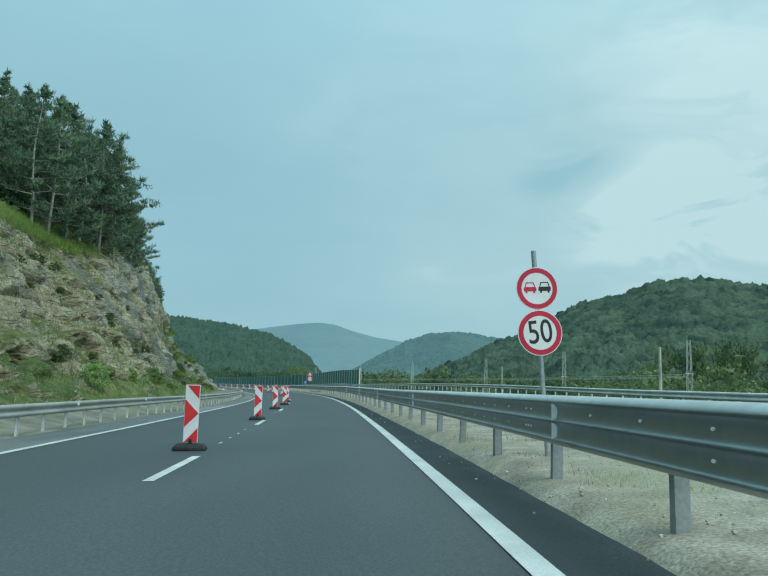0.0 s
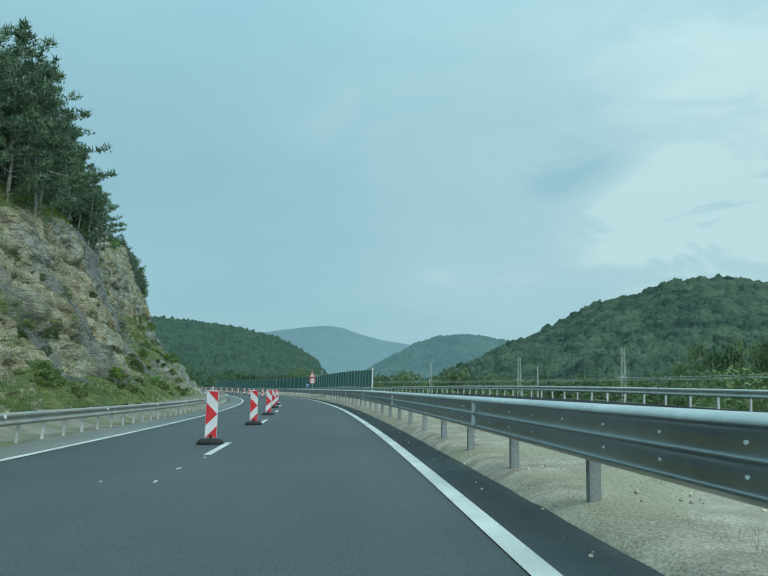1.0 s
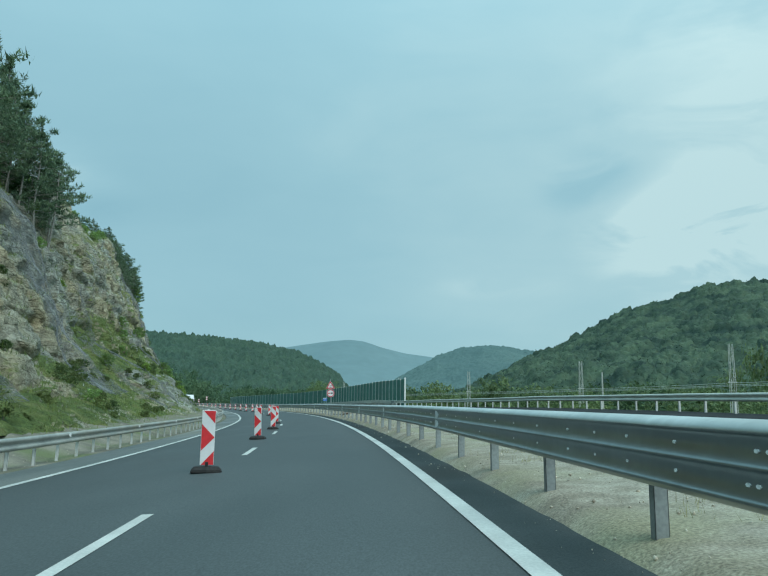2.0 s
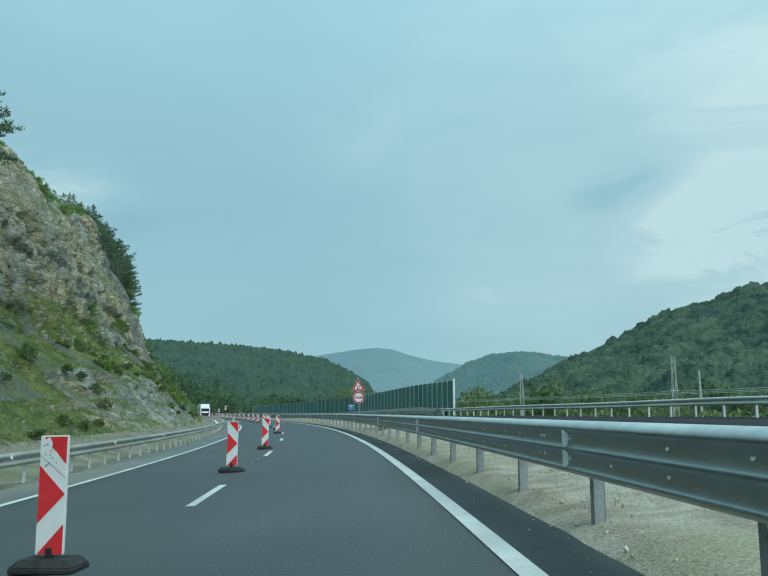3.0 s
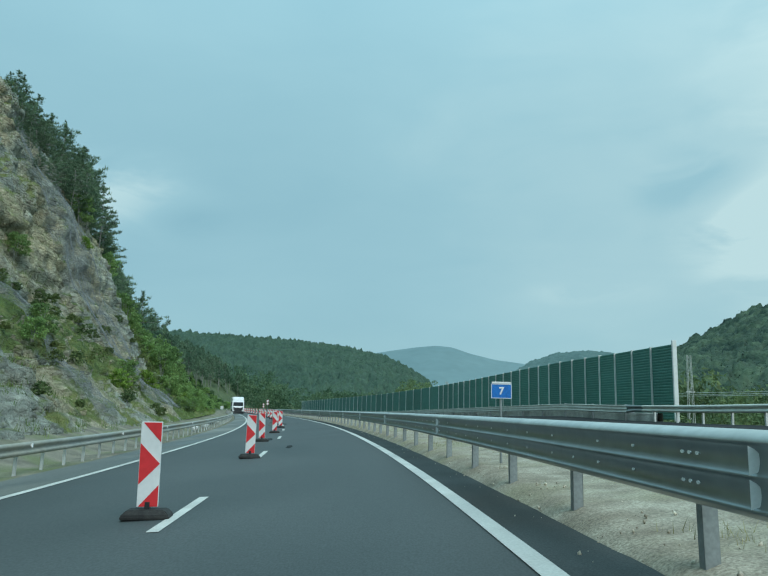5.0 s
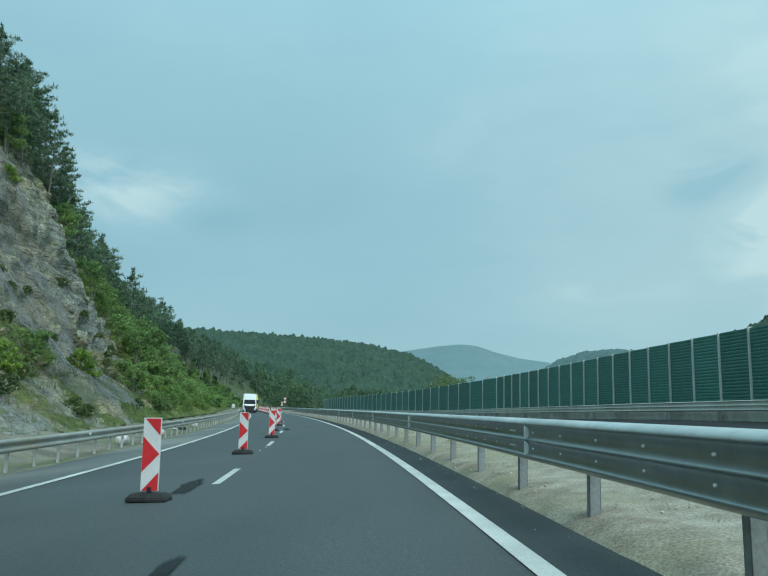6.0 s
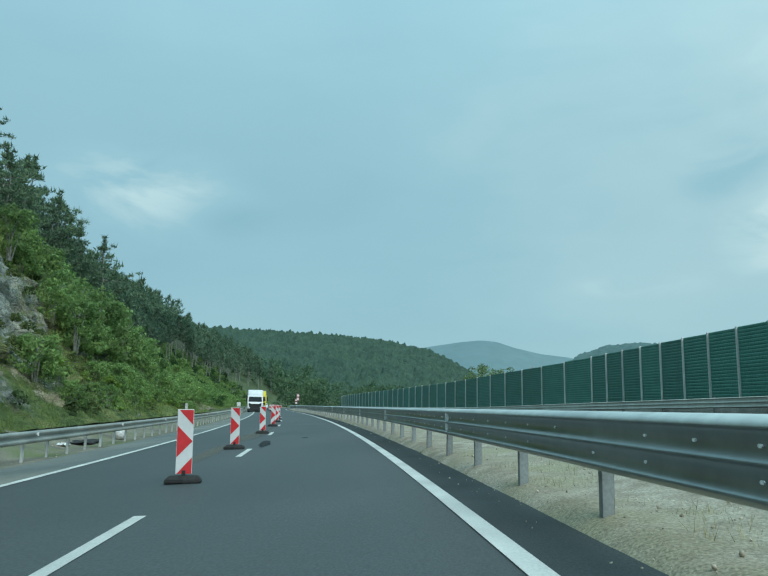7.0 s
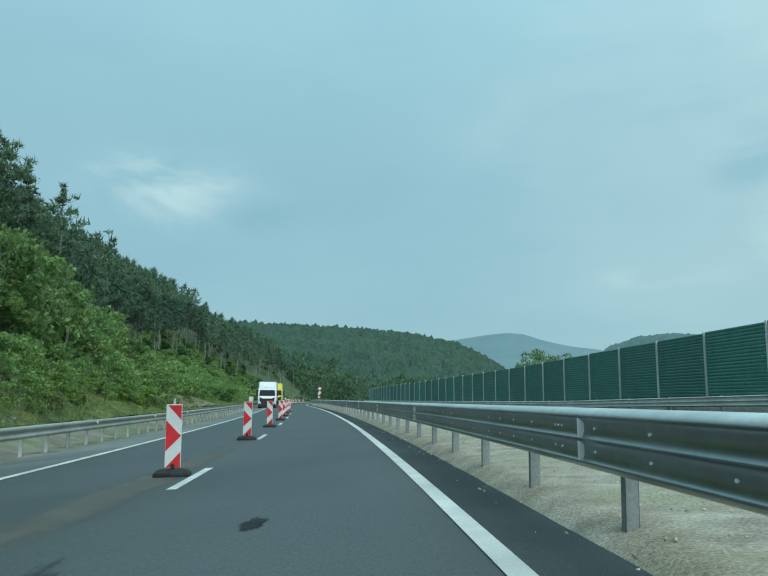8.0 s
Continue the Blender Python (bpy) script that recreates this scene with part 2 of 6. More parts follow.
M["concrete"] = material("concrete", (0.46, 0.46, 0.43), (0.60, 0.60, 0.56), 1.5, 0.9, 0.4, fine=20, c3=(0.28, 0.28, 0.26))
M["bark"] = material("pine_bark", (0.19, 0.19, 0.17), (0.35, 0.345, 0.31), 5.0, 0.95, 0.7, fine=18, each=0.2)
M["needles"] = leafy("pine_needles", (0.108, 0.172, 0.108), (0.18, 0.255, 0.145), 0.5, through_light=.3)
M["wood_needles"] = leafy("wood_pine_needles", (0.082, 0.142, 0.092), (0.148, 0.215, 0.130), 0.12, through_light=.25)
M["leaves"] = leafy("broad_leaves", (0.155, 0.255, 0.085), (0.30, 0.42, 0.14), 0.5, through_light=0.4, each=.25)
M["leaves_yellow"] = leafy("yellow_green_leaves", (0.17, 0.28, 0.05), (0.26, 0.36, 0.08), 0.5, through_light=0.35)
M["grass"] = leafy("dry_grass", (0.13, 0.21, 0.05), (0.27, 0.31, 0.10), 0.3, through_light=0.35)
M["wood_far"] = leafy("far_broadleaf_wood", (0.024, 0.050, 0.035), (0.095, 0.140, 0.082), 0.045, 0.10, 0.2, fine=.5, grain=.22, bump=1.0)
M["pine_far"] = leafy("far_pine_wood", (0.044, 0.082, 0.056), (0.072, 0.120, 0.076), 0.03, 0.10, 0.2, fine=.4, grain=.3, bump=.6)
# shaded copy of the broad leaves: the shade is in its darker green
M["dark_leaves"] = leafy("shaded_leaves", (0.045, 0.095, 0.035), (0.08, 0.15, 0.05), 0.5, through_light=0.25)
M["valley_leaves"] = leafy("valley_leaves", (0.065, 0.110, 0.056), (0.20, 0.255, 0.105), 0.05, 0.28, 0.3)
M["bend_leaves"] = leafy("bend_leaves", (0.075, 0.14, 0.078), (0.165, 0.245, 0.125), 0.06, 0.28, 0.3)
M["hill"] = material("hillside_soil", (0.055, 0.095, 0.062), (0.085, 0.13, 0.078), 0.01, 0.95, 0.6, fine=0.3)
# bluish air haze is mixed into the green of this wood
M["hazed_hill"] = material("distant_wood", (0.070, 0.126, 0.122), (0.094, 0.155, 0.143), 0.006, 0.95, 0.5, fine=0.3, grain=.15)
# pale haze blue: the air's distance is painted into the base colour
M["hazed_peak"] = material("distant_mountain", (0.140, 0.214, 0.225), (0.155, 0.230, 0.238), 0.003, 0.95, 0.0, fine=0.02, grain=.05)
M["glass"] = material("dark_glass", (0.01, 0.012, 0.014), (0.02, 0.024, 0.026), 3, 0.08, 0)
M["white_paint"] = material("white_body_paint", (0.74, 0.75, 0.75), (0.82, 0.82, 0.82), 2, 0.3, 0)
M["yellow_paint"] = material("yellow_tarp", (0.62, 0.50, 0.02), (0.72, 0.58, 0.03), 2, 0.5, 0)
M["blue_tarp"] = material("blue_tarp", (0.05, 0.13, 0.26), (0.08, 0.18, 0.32), 2, 0.6, 0)
M["dark_metal"] = material("dark_metal", (0.02, 0.021, 0.023), (0.045, 0.045, 0.048), 3, 0.5, 0.1, metal=0.3)
M["rust"] = material("rusty_iron", (0.075, 0.032, 0.022), (0.15, 0.058, 0.035), 6, 0.9, 0.5)
M["sack"] = material("white_sack", (0.60, 0.61, 0.60), (0.78, 0.78, 0.76), 5, 0.8, 0.5, fine=15)
M["mast"] = material("weathered_mast", (0.42, 0.43, 0.41), (0.58, 0.58, 0.55), 1, 0.7, 0.2)
M["mud"] = material("dried_mud", (0.135, 0.128, 0.104), (0.20, 0.186, 0.145), 2, 0.9, 0.5)
M["earth"] = material("bare_earth", (0.15, 0.115, 0.08), (0.25, 0.20, 0.14), 1.2, 0.95, 0.5, fine=12)

def filmed(m, grain_, thick):
    """Makes a material a broken film: thick in the middle of its patch, speckled towards the edge."""
    n, l = m.node_tree.nodes, m.node_tree.links
    at = n.new("ShaderNodeAttribute")
    at.attribute_name = "film"
    mp = n.new("ShaderNodeMapping")
    mp.inputs["Scale"].default_value = (1.0, .3, 1.0)
    l.new(n.new("ShaderNodeTexCoord").outputs["Object"], mp.inputs[0])
    nz = n.new("ShaderNodeTexNoise")
    nz.inputs["Scale"].default_value, nz.inputs["Detail"].default_value, nz.inputs["Roughness"].default_value = grain_, 7, .7
    l.new(mp.outputs[0], nz.inputs["Vector"])
    sm = n.new("ShaderNodeMath")
    sm.operation = "ADD"
    l.new(at.outputs["Fac"], sm.inputs[0])
    l.new(nz.outputs[0], sm.inputs[1])
    mr = n.new("ShaderNodeMapRange")
    mr.inputs[1].default_value, mr.inputs[2].default_value, mr.inputs[4].default_value = .50, .95, thick
    l.new(sm.outputs[0], mr.inputs[0])
    mx = n.new("ShaderNodeMixShader")
    l.new(mr.outputs[0], mx.inputs[0])
    l.new(n.new("ShaderNodeBsdfTransparent").outputs[0], mx.inputs[1])
    l.new(n["Principled BSDF"].outputs[0], mx.inputs[2])
    l.new(mx.outputs[0], n["Material Output"].inputs[0])


filmed(M["mud"], 2.2, .5)
M["net"] = material("net_wire", (0.17, 0.18, 0.185), (0.26, 0.27, 0.27), 2, 0.7, 0)
M["damp"] = material("damp_patch", (0.020, 0.023, 0.024), (0.034, 0.038, 0.039), 2, 0.7, 0.2, spec=.1)
filmed(M["damp"], 1.6, .95)


# ---- building helpers ----
def mesh_of(name, verts, faces, mats, smooth=False, index=None):
    me = bpy.data.meshes.new(name)
    me.from_pydata([tuple(map(float, v)) for v in verts], [], [tuple(map(int, f)) for f in faces])
    for m in (mats if isinstance(mats, (list, tuple)) else [mats]):
        me.materials.append(m)
    if smooth:
        me.polygons.foreach_set("use_smooth", [True] * len(me.polygons))
    if index is not None:
        me.polygons.foreach_set("material_index", [int(i) for i in index])
    me.update()
    return me


def big_mesh(name, verts, faces, mat, smooth=False):
    """Same for numpy arrays of triangles or quads."""
    me = bpy.data.meshes.new(name)
    verts, faces = np.asarray(verts, np.float32), np.asarray(faces, np.int32)
    k = faces.shape[1]
    me.vertices.add(len(verts))
    me.vertices.foreach_set("co", verts.ravel())
    me.loops.add(faces.size)
    me.loops.foreach_set("vertex_index", faces.ravel())
    me.polygons.add(len(faces))
    me.polygons.foreach_set("loop_start", np.arange(0, faces.size, k, dtype=np.int32))
    me.polygons.foreach_set("loop_total", np.full(len(faces), k, np.int32))
    if smooth:
        me.polygons.foreach_set("use_smooth", np.ones(len(faces), bool))
    me.materials.append(mat)
    me.update(calc_edges=True)
    me.validate()
    return me


def part(name, data, mat, parent, label=""):
    """One mesh object under a thing or a part. data: a bmesh or a ready mesh."""
    if isinstance(data, bmesh.types.BMesh):
        me = bpy.data.meshes.new(name)
        bmesh.ops.recalc_face_normals(data, faces=data.faces[:])
        data.to_mesh(me)
        data.free()
    else:
        me = data
    if mat is not None and not me.materials:
        me.materials.append(mat)
    ob = new(name, me)
    ob.parent = parent
    if label:
        ob["label"] = label
    return ob


def thing(name, label, category, group="", kind="", data=None):
    return tagged(new(name, data), label, category, group, kind)


def box(bm, x0, x1, y0, y1, z0, z1, bevel=0.0, m=None):
    mat = Matrix.Translation(((x0 + x1) / 2, (y0 + y1) / 2, (z0 + z1) / 2)) @ Matrix.Diagonal((x1 - x0, y1 - y0, z1 - z0, 1))
    if m is not None:
        mat = m @ mat
    r = bmesh.ops.create_cube(bm, size=1.0, matrix=mat)
    if bevel:
        es = list({e for v in r["verts"] for e in v.link_edges})
        bmesh.ops.bevel(bm, geom=es, offset=bevel, segments=2, affect="EDGES", profile=0.6)
    return bm


def tube(bm, p, q, r1, r2=None, seg=10, caps=True):
    p, q = Vector(p), Vector(q)
    d = q - p
    rot = d.to_track_quat("Z", "Y").to_matrix().to_4x4()
    bmesh.ops.create_cone(bm, cap_ends=caps, segments=seg, radius1=r1, radius2=r1 if r2 is None else r2, depth=d.length,
                          matrix=Matrix.Translation((p + q) / 2) @ rot)
    return bm


def plate(bm, pts, y0, y1):
    """An outline in x and z, given thickness along y."""
    f = bm.faces.new([bm.verts.new((x, y0, z)) for x, z in pts])
    r = bmesh.ops.extrude_face_region(bm, geom=[f])
    bmesh.ops.translate(bm, vec=(0, y1 - y0, 0), verts=[v for v in r["geom"] if isinstance(v, bmesh.types.BMVert)])
    return bm


def ring(bm, r0, r1, y0, y1, cz=0.0, seg=48):
    """A flat ring (or a disc, r0 = 0) facing -y."""
    out = []
    for k in range(seg):
        a = 2 * math.pi * k / seg
        out.append((math.cos(a), math.sin(a)))
    if r0 == 0:
        return plate(bm, [(r1 * c, cz + r1 * s) for c, s in out], y0, y1)
    vs = [[bm.verts.new((r * c, y, cz + r * s)) for c, s in out] for r, y in ((r0, y0), (r1, y0), (r1, y1), (r0, y1))]
    for k in range(seg):
        j = (k + 1) % seg
        for i in range(4):
            h = (i + 1) % 4
            bm.faces.new((vs[i][k], vs[i][j], vs[h][j], vs[h][k]))
    return bm


def sweep(name, profile, s0, s1, step, mat, smooth=False, closed=False, where=on_road, shift=None):
    """A profile of (u, height) drawn along the road."""
    ss = np.arange(s0, s1 + step * 0.5, step)
    prof = profile if callable(profile) else (lambda s: profile)
    rows = []
    for s in ss:
        du = shift(s) if shift else 0.0
        rows.append([where(s, u + du, z) for u, z in prof(s)])
    k = len(rows[0])
    verts = np.array(rows).reshape(-1, 3)
    i = np.arange(len(ss) - 1)[:, None]
    j = np.arange(k if closed else k - 1)[None, :]
    j2 = (j + 1) % k
    faces = np.stack([i * k + j, i * k + j2, (i + 1) * k + j2, (i + 1) * k + j], -1).reshape(-1, 4)
    return big_mesh(name, verts, faces, mat, smooth)


def structure(name, me, label, category):
    return tagged(new(name, me), label, category, "", "structure")

# ---- ground, roads, verges ----
def later(s):
    """Moves the far half of the bank a little along the road."""
    return s + float(np.interp(s, [135, 150, 165, 185, 260], [.4, .6, 1.4, 2.4, 2.9]))


CLIFF = {
    -80: ((-8, .2), (-9.5, 1.2), (-12, 3.5), (-14, 7), (-17, 10), (-20, 11.5), (-28, 14), (-46, 18)),
    20: ((-8, .2), (-9.5, 1.2), (-12, 3.5), (-14, 7), (-17, 10), (-20, 11.5), (-28, 14), (-46, 18)),
    60: ((-8, .2), (-10, 1.5), (-13, 5), (-16, 8.7), (-18.5, 11.5), (-21, 13.3), (-30, 16.5), (-46, 20)),
    75: ((-8, .1), (-10.5, 1.5), (-13, 4.5), (-14.6, 7.4), (-17.6, 13.2), (-20.5, 15.4), (-28, 18), (-46, 22)),
    95: ((-8, 0), (-11, 1.2), (-14.5, 3.5), (-16.5, 7), (-19.5, 14.5), (-21.5, 17), (-28, 20.5), (-46, 25)),
    112: ((-8, 0), (-10.5, 1.6), (-12.9, 4.0), (-17.6, 6.6), (-20, 12), (-23, 19), (-28, 22.5), (-46, 28)),
    130: ((-8, 0), (-9.9, 1.9), (-11.4, 4.1), (-14.8, 6), (-17.6, 9), (-21, 18.2), (-24.3, 25.2), (-46, 31)),
    later(160): ((-8, .2), (-10.5, 2), (-13, 5), (-16, 9), (-19.4, 18.5), (-23.6, 27), (-33, 30.5), (-48, 34)),
    later(180): ((-8, .3), (-10.5, 2), (-13.5, 5), (-16.2, 10.5), (-19.6, 17.8), (-23.4, 23), (-33, 27.5), (-50, 33)),
    later(200): ((-8, .3), (-10.5, 1.5), (-13.7, 4), (-17, 7), (-21, 10), (-26, 13), (-35, 19), (-52, 28)),
    later(217): ((-8, .3), (-10.5, 1.3), (-14, 3.3), (-18, 6.3), (-22, 9.6), (-27, 13), (-37, 18.5), (-56, 27)),
    later(230): ((-8, .3), (-10.5, 1), (-14, 2.3), (-18, 3.8), (-23, 5.8), (-30, 9), (-40, 13.5), (-60, 24)),
    later(265): ((-8, .3), (-11, 1), (-15, 2), (-20, 3.8), (-27, 6.5), (-35, 9.5), (-45, 14), (-65, 25)),
    later(300): ((-8, .3), (-11, 1), (-15, 2.4), (-20, 5.2), (-27, 9.8), (-35, 14), (-45, 20), (-65, 32)),
    later(340): ((-8, .3), (-11, 1), (-15, 3), (-20, 7), (-27, 13), (-35, 18), (-45, 24), (-65, 35)),
    later(470): ((-8, .3), (-11, .8), (-15, 2), (-20, 6), (-27, 12), (-35, 17), (-45, 23), (-65, 33)),
}
CS = sorted(CLIFF)
CU = np.array([[p[0] for p in CLIFF[k]] for k in CS])
CZ = np.array([[p[1] for p in CLIFF[k]] for k in CS])


def bank_profile(s):
    """u and z of the bank's eight knots at s."""
    return [float(np.interp(s, CS, CU[:, i])) for i in range(8)], [float(np.interp(s, CS, CZ[:, i])) for i in range(8)]


def bank_z(s, u):
    us, zs = bank_profile(s)
    return float(np.interp(u, us[::-1], zs[::-1]))


def ground_height(x, y):
    s, u = su_of(x, y)
    z = np.interp(u, [-2000, -300, -75, -66, -50, -30, -9, 18, 26, 60, 5000], [20, 30, 24, 18, 12, 6, -1.2, -1.2, -3.4, -4, -4])
    away = (s < S0 + 2) | (s > S1 - 2)
    return np.where(away & (u < 26), np.minimum(z, -2.5), z)


def axis(lo, hi, step, far):
    fine = np.arange(lo, hi + step, step)
    grow, d = [], step
    while sum(grow) < far:
        d *= 1.35
        grow.append(d)
    c = np.cumsum(grow)
    return np.concatenate([lo - c[::-1], fine, hi + c])


gx, gy = axis(-260, 220, 10, 4600), axis(-90, 520, 10, 4600)
XX, YY = np.meshgrid(gx, gy)
ZZ = ground_height(XX, YY).reshape(XX.shape)
gi, gj = np.meshgrid(np.arange(len(gx) - 1), np.arange(len(gy) - 1))
k = (gj * len(gx) + gi).ravel()
structure("ground", big_mesh("ground", np.stack([XX, YY, ZZ], -1).reshape(-1, 3), np.stack([k, k + 1, k + 1 + len(gx), k + len(gx)], -1), M["soil"], True),
          "grassy valley floor of green and brown earth", "ground")

structure("road", sweep("road", [(-4.75, -.35), (-4.7, 0), (-2.5, 0.004), (0, 0.006), (2.5, 0.004), (4.46, 0), (4.5, -.35)], -60, 470, 2, M["asphalt"]),
          "dark grey asphalt carriageway curving to the left", "road")
structure("road_far_side", sweep("road_far_side", lambda s: [(8.75, float(far_side(s, 8.75)) - .3), (8.8, float(far_side(s, 8.8))), (17.45, float(far_side(s, 17.45))), (17.5, float(far_side(s, 17.5)) - .3)],
          -60, 470, 2, M["old_asphalt"], where=along), "closed grey asphalt carriageway beyond the median", "road")


def bumpy_strip(name, edges, n, mat, amp, seed, label, s0=-60, s1=470, step=0.8):
    """A strip of loose ground between edges(s) -> [(u, z), ...], with small heaps and hollows."""
    ss = np.arange(s0, s1, step)
    rows = []
    for s in ss:
        e = edges(s)
        uu = np.linspace(e[0][0], e[-1][0], n)
        us, zs = zip(*sorted(e))
        zz = np.interp(uu, us, zs)
        row = along(s, uu, zz)
        for i in range(1, n - 1):
            row[i, 2] += amp * noise.fractal(Vector((row[i, 0] * .9, row[i, 1] * .9, seed)), 1.0, 2.0, 4)
        rows.append(row)
    v = np.array(rows).reshape(-1, 3)
    i, j = np.meshgrid(np.arange(len(ss) - 1), np.arange(n - 1), indexing="ij")
    k = (i * n + j).ravel()
    return structure(name, big_mesh(name, v, np.stack([k, k + 1, k + n + 1, k + n], -1), mat, True), label, "verge")


bumpy_strip("verge_median", lambda s: [(4.42, float(tilt(s)) * 4.42 - .03), (4.50, float(tilt(s)) * 4.5 + .05), (4.75, float(tilt(s)) * 4.75 + .15), (5.6, float(tilt(s)) * 5.6 + .17), (8.85, float(far_side(s, 8.8)) - .06)], 30, M["gravel"], 0.05, 3.0,
            "pale sandy gravel median with sparse dry grass")
bumpy_strip("verge_bank_side", lambda s: [(-4.68, float(tilt(s)) * -4.68 - .03), (-6.0, float(tilt(s)) * -6 - .02), (-8.6, 0.32)], 13, M["gravel_dark"], 0.06, 8.0,
            "stony brown gravel verge below the rock face")
bumpy_strip("verge_valley_side", lambda s: [(17.4, float(far_side(s, 17.4)) - .04), (19.6, float(far_side(s, 19)) - .1), (27, -3.3)], 12, M["soil"], 0.12, 5.0,
            "rough grassy embankment falling to the valley", step=2.0)



def line_right(s):
    """Offset of the edge line beside the median."""
    return float(np.interp(s, [13, 36, 73, 93, 115, 143, 165, 185], [3.69, 3.77, 3.74, 3.71, 3.74, 3.70, 3.67, 3.62]))


def line_left(s):
    """Offset of the edge line below the bank."""
    return float(np.interp(s, [20, 95, 125, 145, 160, 190], [-3.26, -3.30, -3.20, -3.07, -3.10, -3.22]))


structure("road_shoulder", sweep("road_shoulder", [(0, .0100), (.9, .0080)], -60, 400, 2, M["shoulder"], shift=lambda s: line_right(s) - .06), "dark unworn asphalt shoulder beside the edge line", "road")

structure("road_shoulder_bank", sweep("road_shoulder", lambda s: [(-4.66, .009), (-4.2, .0095), (line_left(s) - .35, .010), (line_left(s) - .11, .0085)], -60, 400, 2, M["dusty"]), "dusty pale asphalt shoulder below the bank", "road")

# ---- road markings ----
structure("edge_line_median", sweep("edge_line", [(-.10, .012), (.10, .012)], -60, 400, 2, M["paint"], shift=line_right), "solid white edge line on asphalt", "road marking")
structure("edge_line_bank", sweep("edge_line", [(-.085, .012), (.085, .012)], -60, 400, 2, M["paint"], shift=line_left), "solid white edge line on asphalt", "road marking")
DASHES = [-17.5, -4.9, 7.7, 20.9, 33.5, 46.3, 59.5, 72.6, 85.1, 98.2, 110.3, 122.5, 135.2, 147.8] + [160.45 + 12.65 * i for i in range(18)]
for s in DASHES:
    structure("lane_dash", sweep("lane_dash", [(0.09, .013), (0.23, .013)], s, s + 3.2, 0.8, M["paint"]), "short white lane dash on asphalt", "road marking")["group"] = "lane dashes"


# ---- rock bank beside the road ----
def rock_bank(s0, s1, ds, n):
    ss = np.arange(s0, s1 + ds * .5, ds)
    rows, turf = [], []
    for s in ss:
        us, zs = bank_profile(s)
        d = np.concatenate([[0], np.cumsum(np.hypot(np.diff(us), np.diff(zs)))])
        t = np.concatenate([np.linspace(0, d[5] * 1.02, int(n * .8), endpoint=False), np.linspace(d[5] * 1.02, d[7], n - int(n * .8))])
        uu, zz = np.interp(t, d, us), np.interp(t, d, zs)
        row = along(s, uu, zz)
        h = heading(s)
        steep = np.gradient(zz, t)
        turf.append(1 - np.clip((np.convolve(np.pad(steep, 2, mode="edge"), np.ones(5) / 5, "valid") - .66) / .16, 0, 1))
        if 70 < s < 104:
            turf[-1] = turf[-1] * .72
        # beyond the gully a bare rocky toe carries a grassy ledge
        far_half = float(np.interp(s, [100, 108, 156, 166], [0, 1, 1, 0]))
        if far_half:
            wob = np.array([noise.noise(Vector((s * .16, q * .25, 5.1))) for q in zz]) * 1.1
            lo, hi = np.interp(s, [100, 110, 138, 152], [2.6, 3.9, 3.9, 2.8]), np.interp(s, [105, 131, 146, 165], [9.5, 10.6, 8.2, 5.0])
            ledge = np.clip((zz + wob - lo) / .9 + .5, 0, 1) * np.clip((hi - zz - wob) / 1.6 + .5, 0, 1)
            turf[-1] = turf[-1] * (1 - far_half) + (ledge * .75 + .25) * far_half
        for i in range(n):
            x, y, z = row[i]
            w = float(np.clip((steep[i] - .40) * 2.6, 0.22, 1)) * min(1.0, i / 6)
            # beds of uneven thickness, split into blocks that stand out or have fallen away
            warp = noise.noise(Vector((x * .16, y * .16, z * .16)))
            thin = noise.noise(Vector((s * .06, z * .05, 7.7)))
            push = -.25
            for freq, length, depth in ((.42, 5.5, .95 - .4 * thin), (1.15, 2.2, .60 + .6 * thin)):
                bed = z * freq + .012 * s * freq + warp * .35 + noise.noise(Vector((s * .4, z * .3, freq))) * .22
                b_ = math.floor(bed)
                q = s / (length * (.6 + .8 * hash_of(b_, 3))) + warp * .8 + noise.noise(Vector((s * .2, z * 1.1, 3.3))) * .18
                out = hash_of(b_, math.floor(q)) - .5
                fr, fq = bed - b_, q - math.floor(q)
                groove = max(0, 1 - min(fr, 1 - fr) / .14) * .30 + max(0, 1 - min(fq, 1 - fq) / .10) * .22
                push += max(depth, 0) * (out + .18 * fr - groove)
            rough_ = noise.fractal(Vector((x * .8, y * .8, z * .8)), .75, 2.1, 5)
            big_ = noise.noise(Vector((s * .07, z * .09, 2.2))) * 1.3
            push = w * (push + rough_ * .32 + big_ * .6) + (1 - w) * rough_ * .36
            row[i, 0] += math.cos(h) * push * .9
            row[i, 1] += math.sin(h) * push * .9
            row[i, 2] += push * .25
        rows.append(row)
    v = np.array(rows).reshape(-1, 3)
    i, j = np.meshgrid(np.arange(len(ss) - 1), np.arange(n - 1), indexing="ij")
    k = (i * n + j).ravel()
    return v, np.stack([k, k + 1, k + n + 1, k + n], -1), np.array(turf).ravel()


def hash_of(a, b):
    return (math.sin(a * 12.9898 + b * 78.233) * 43758.5453) % 1.0


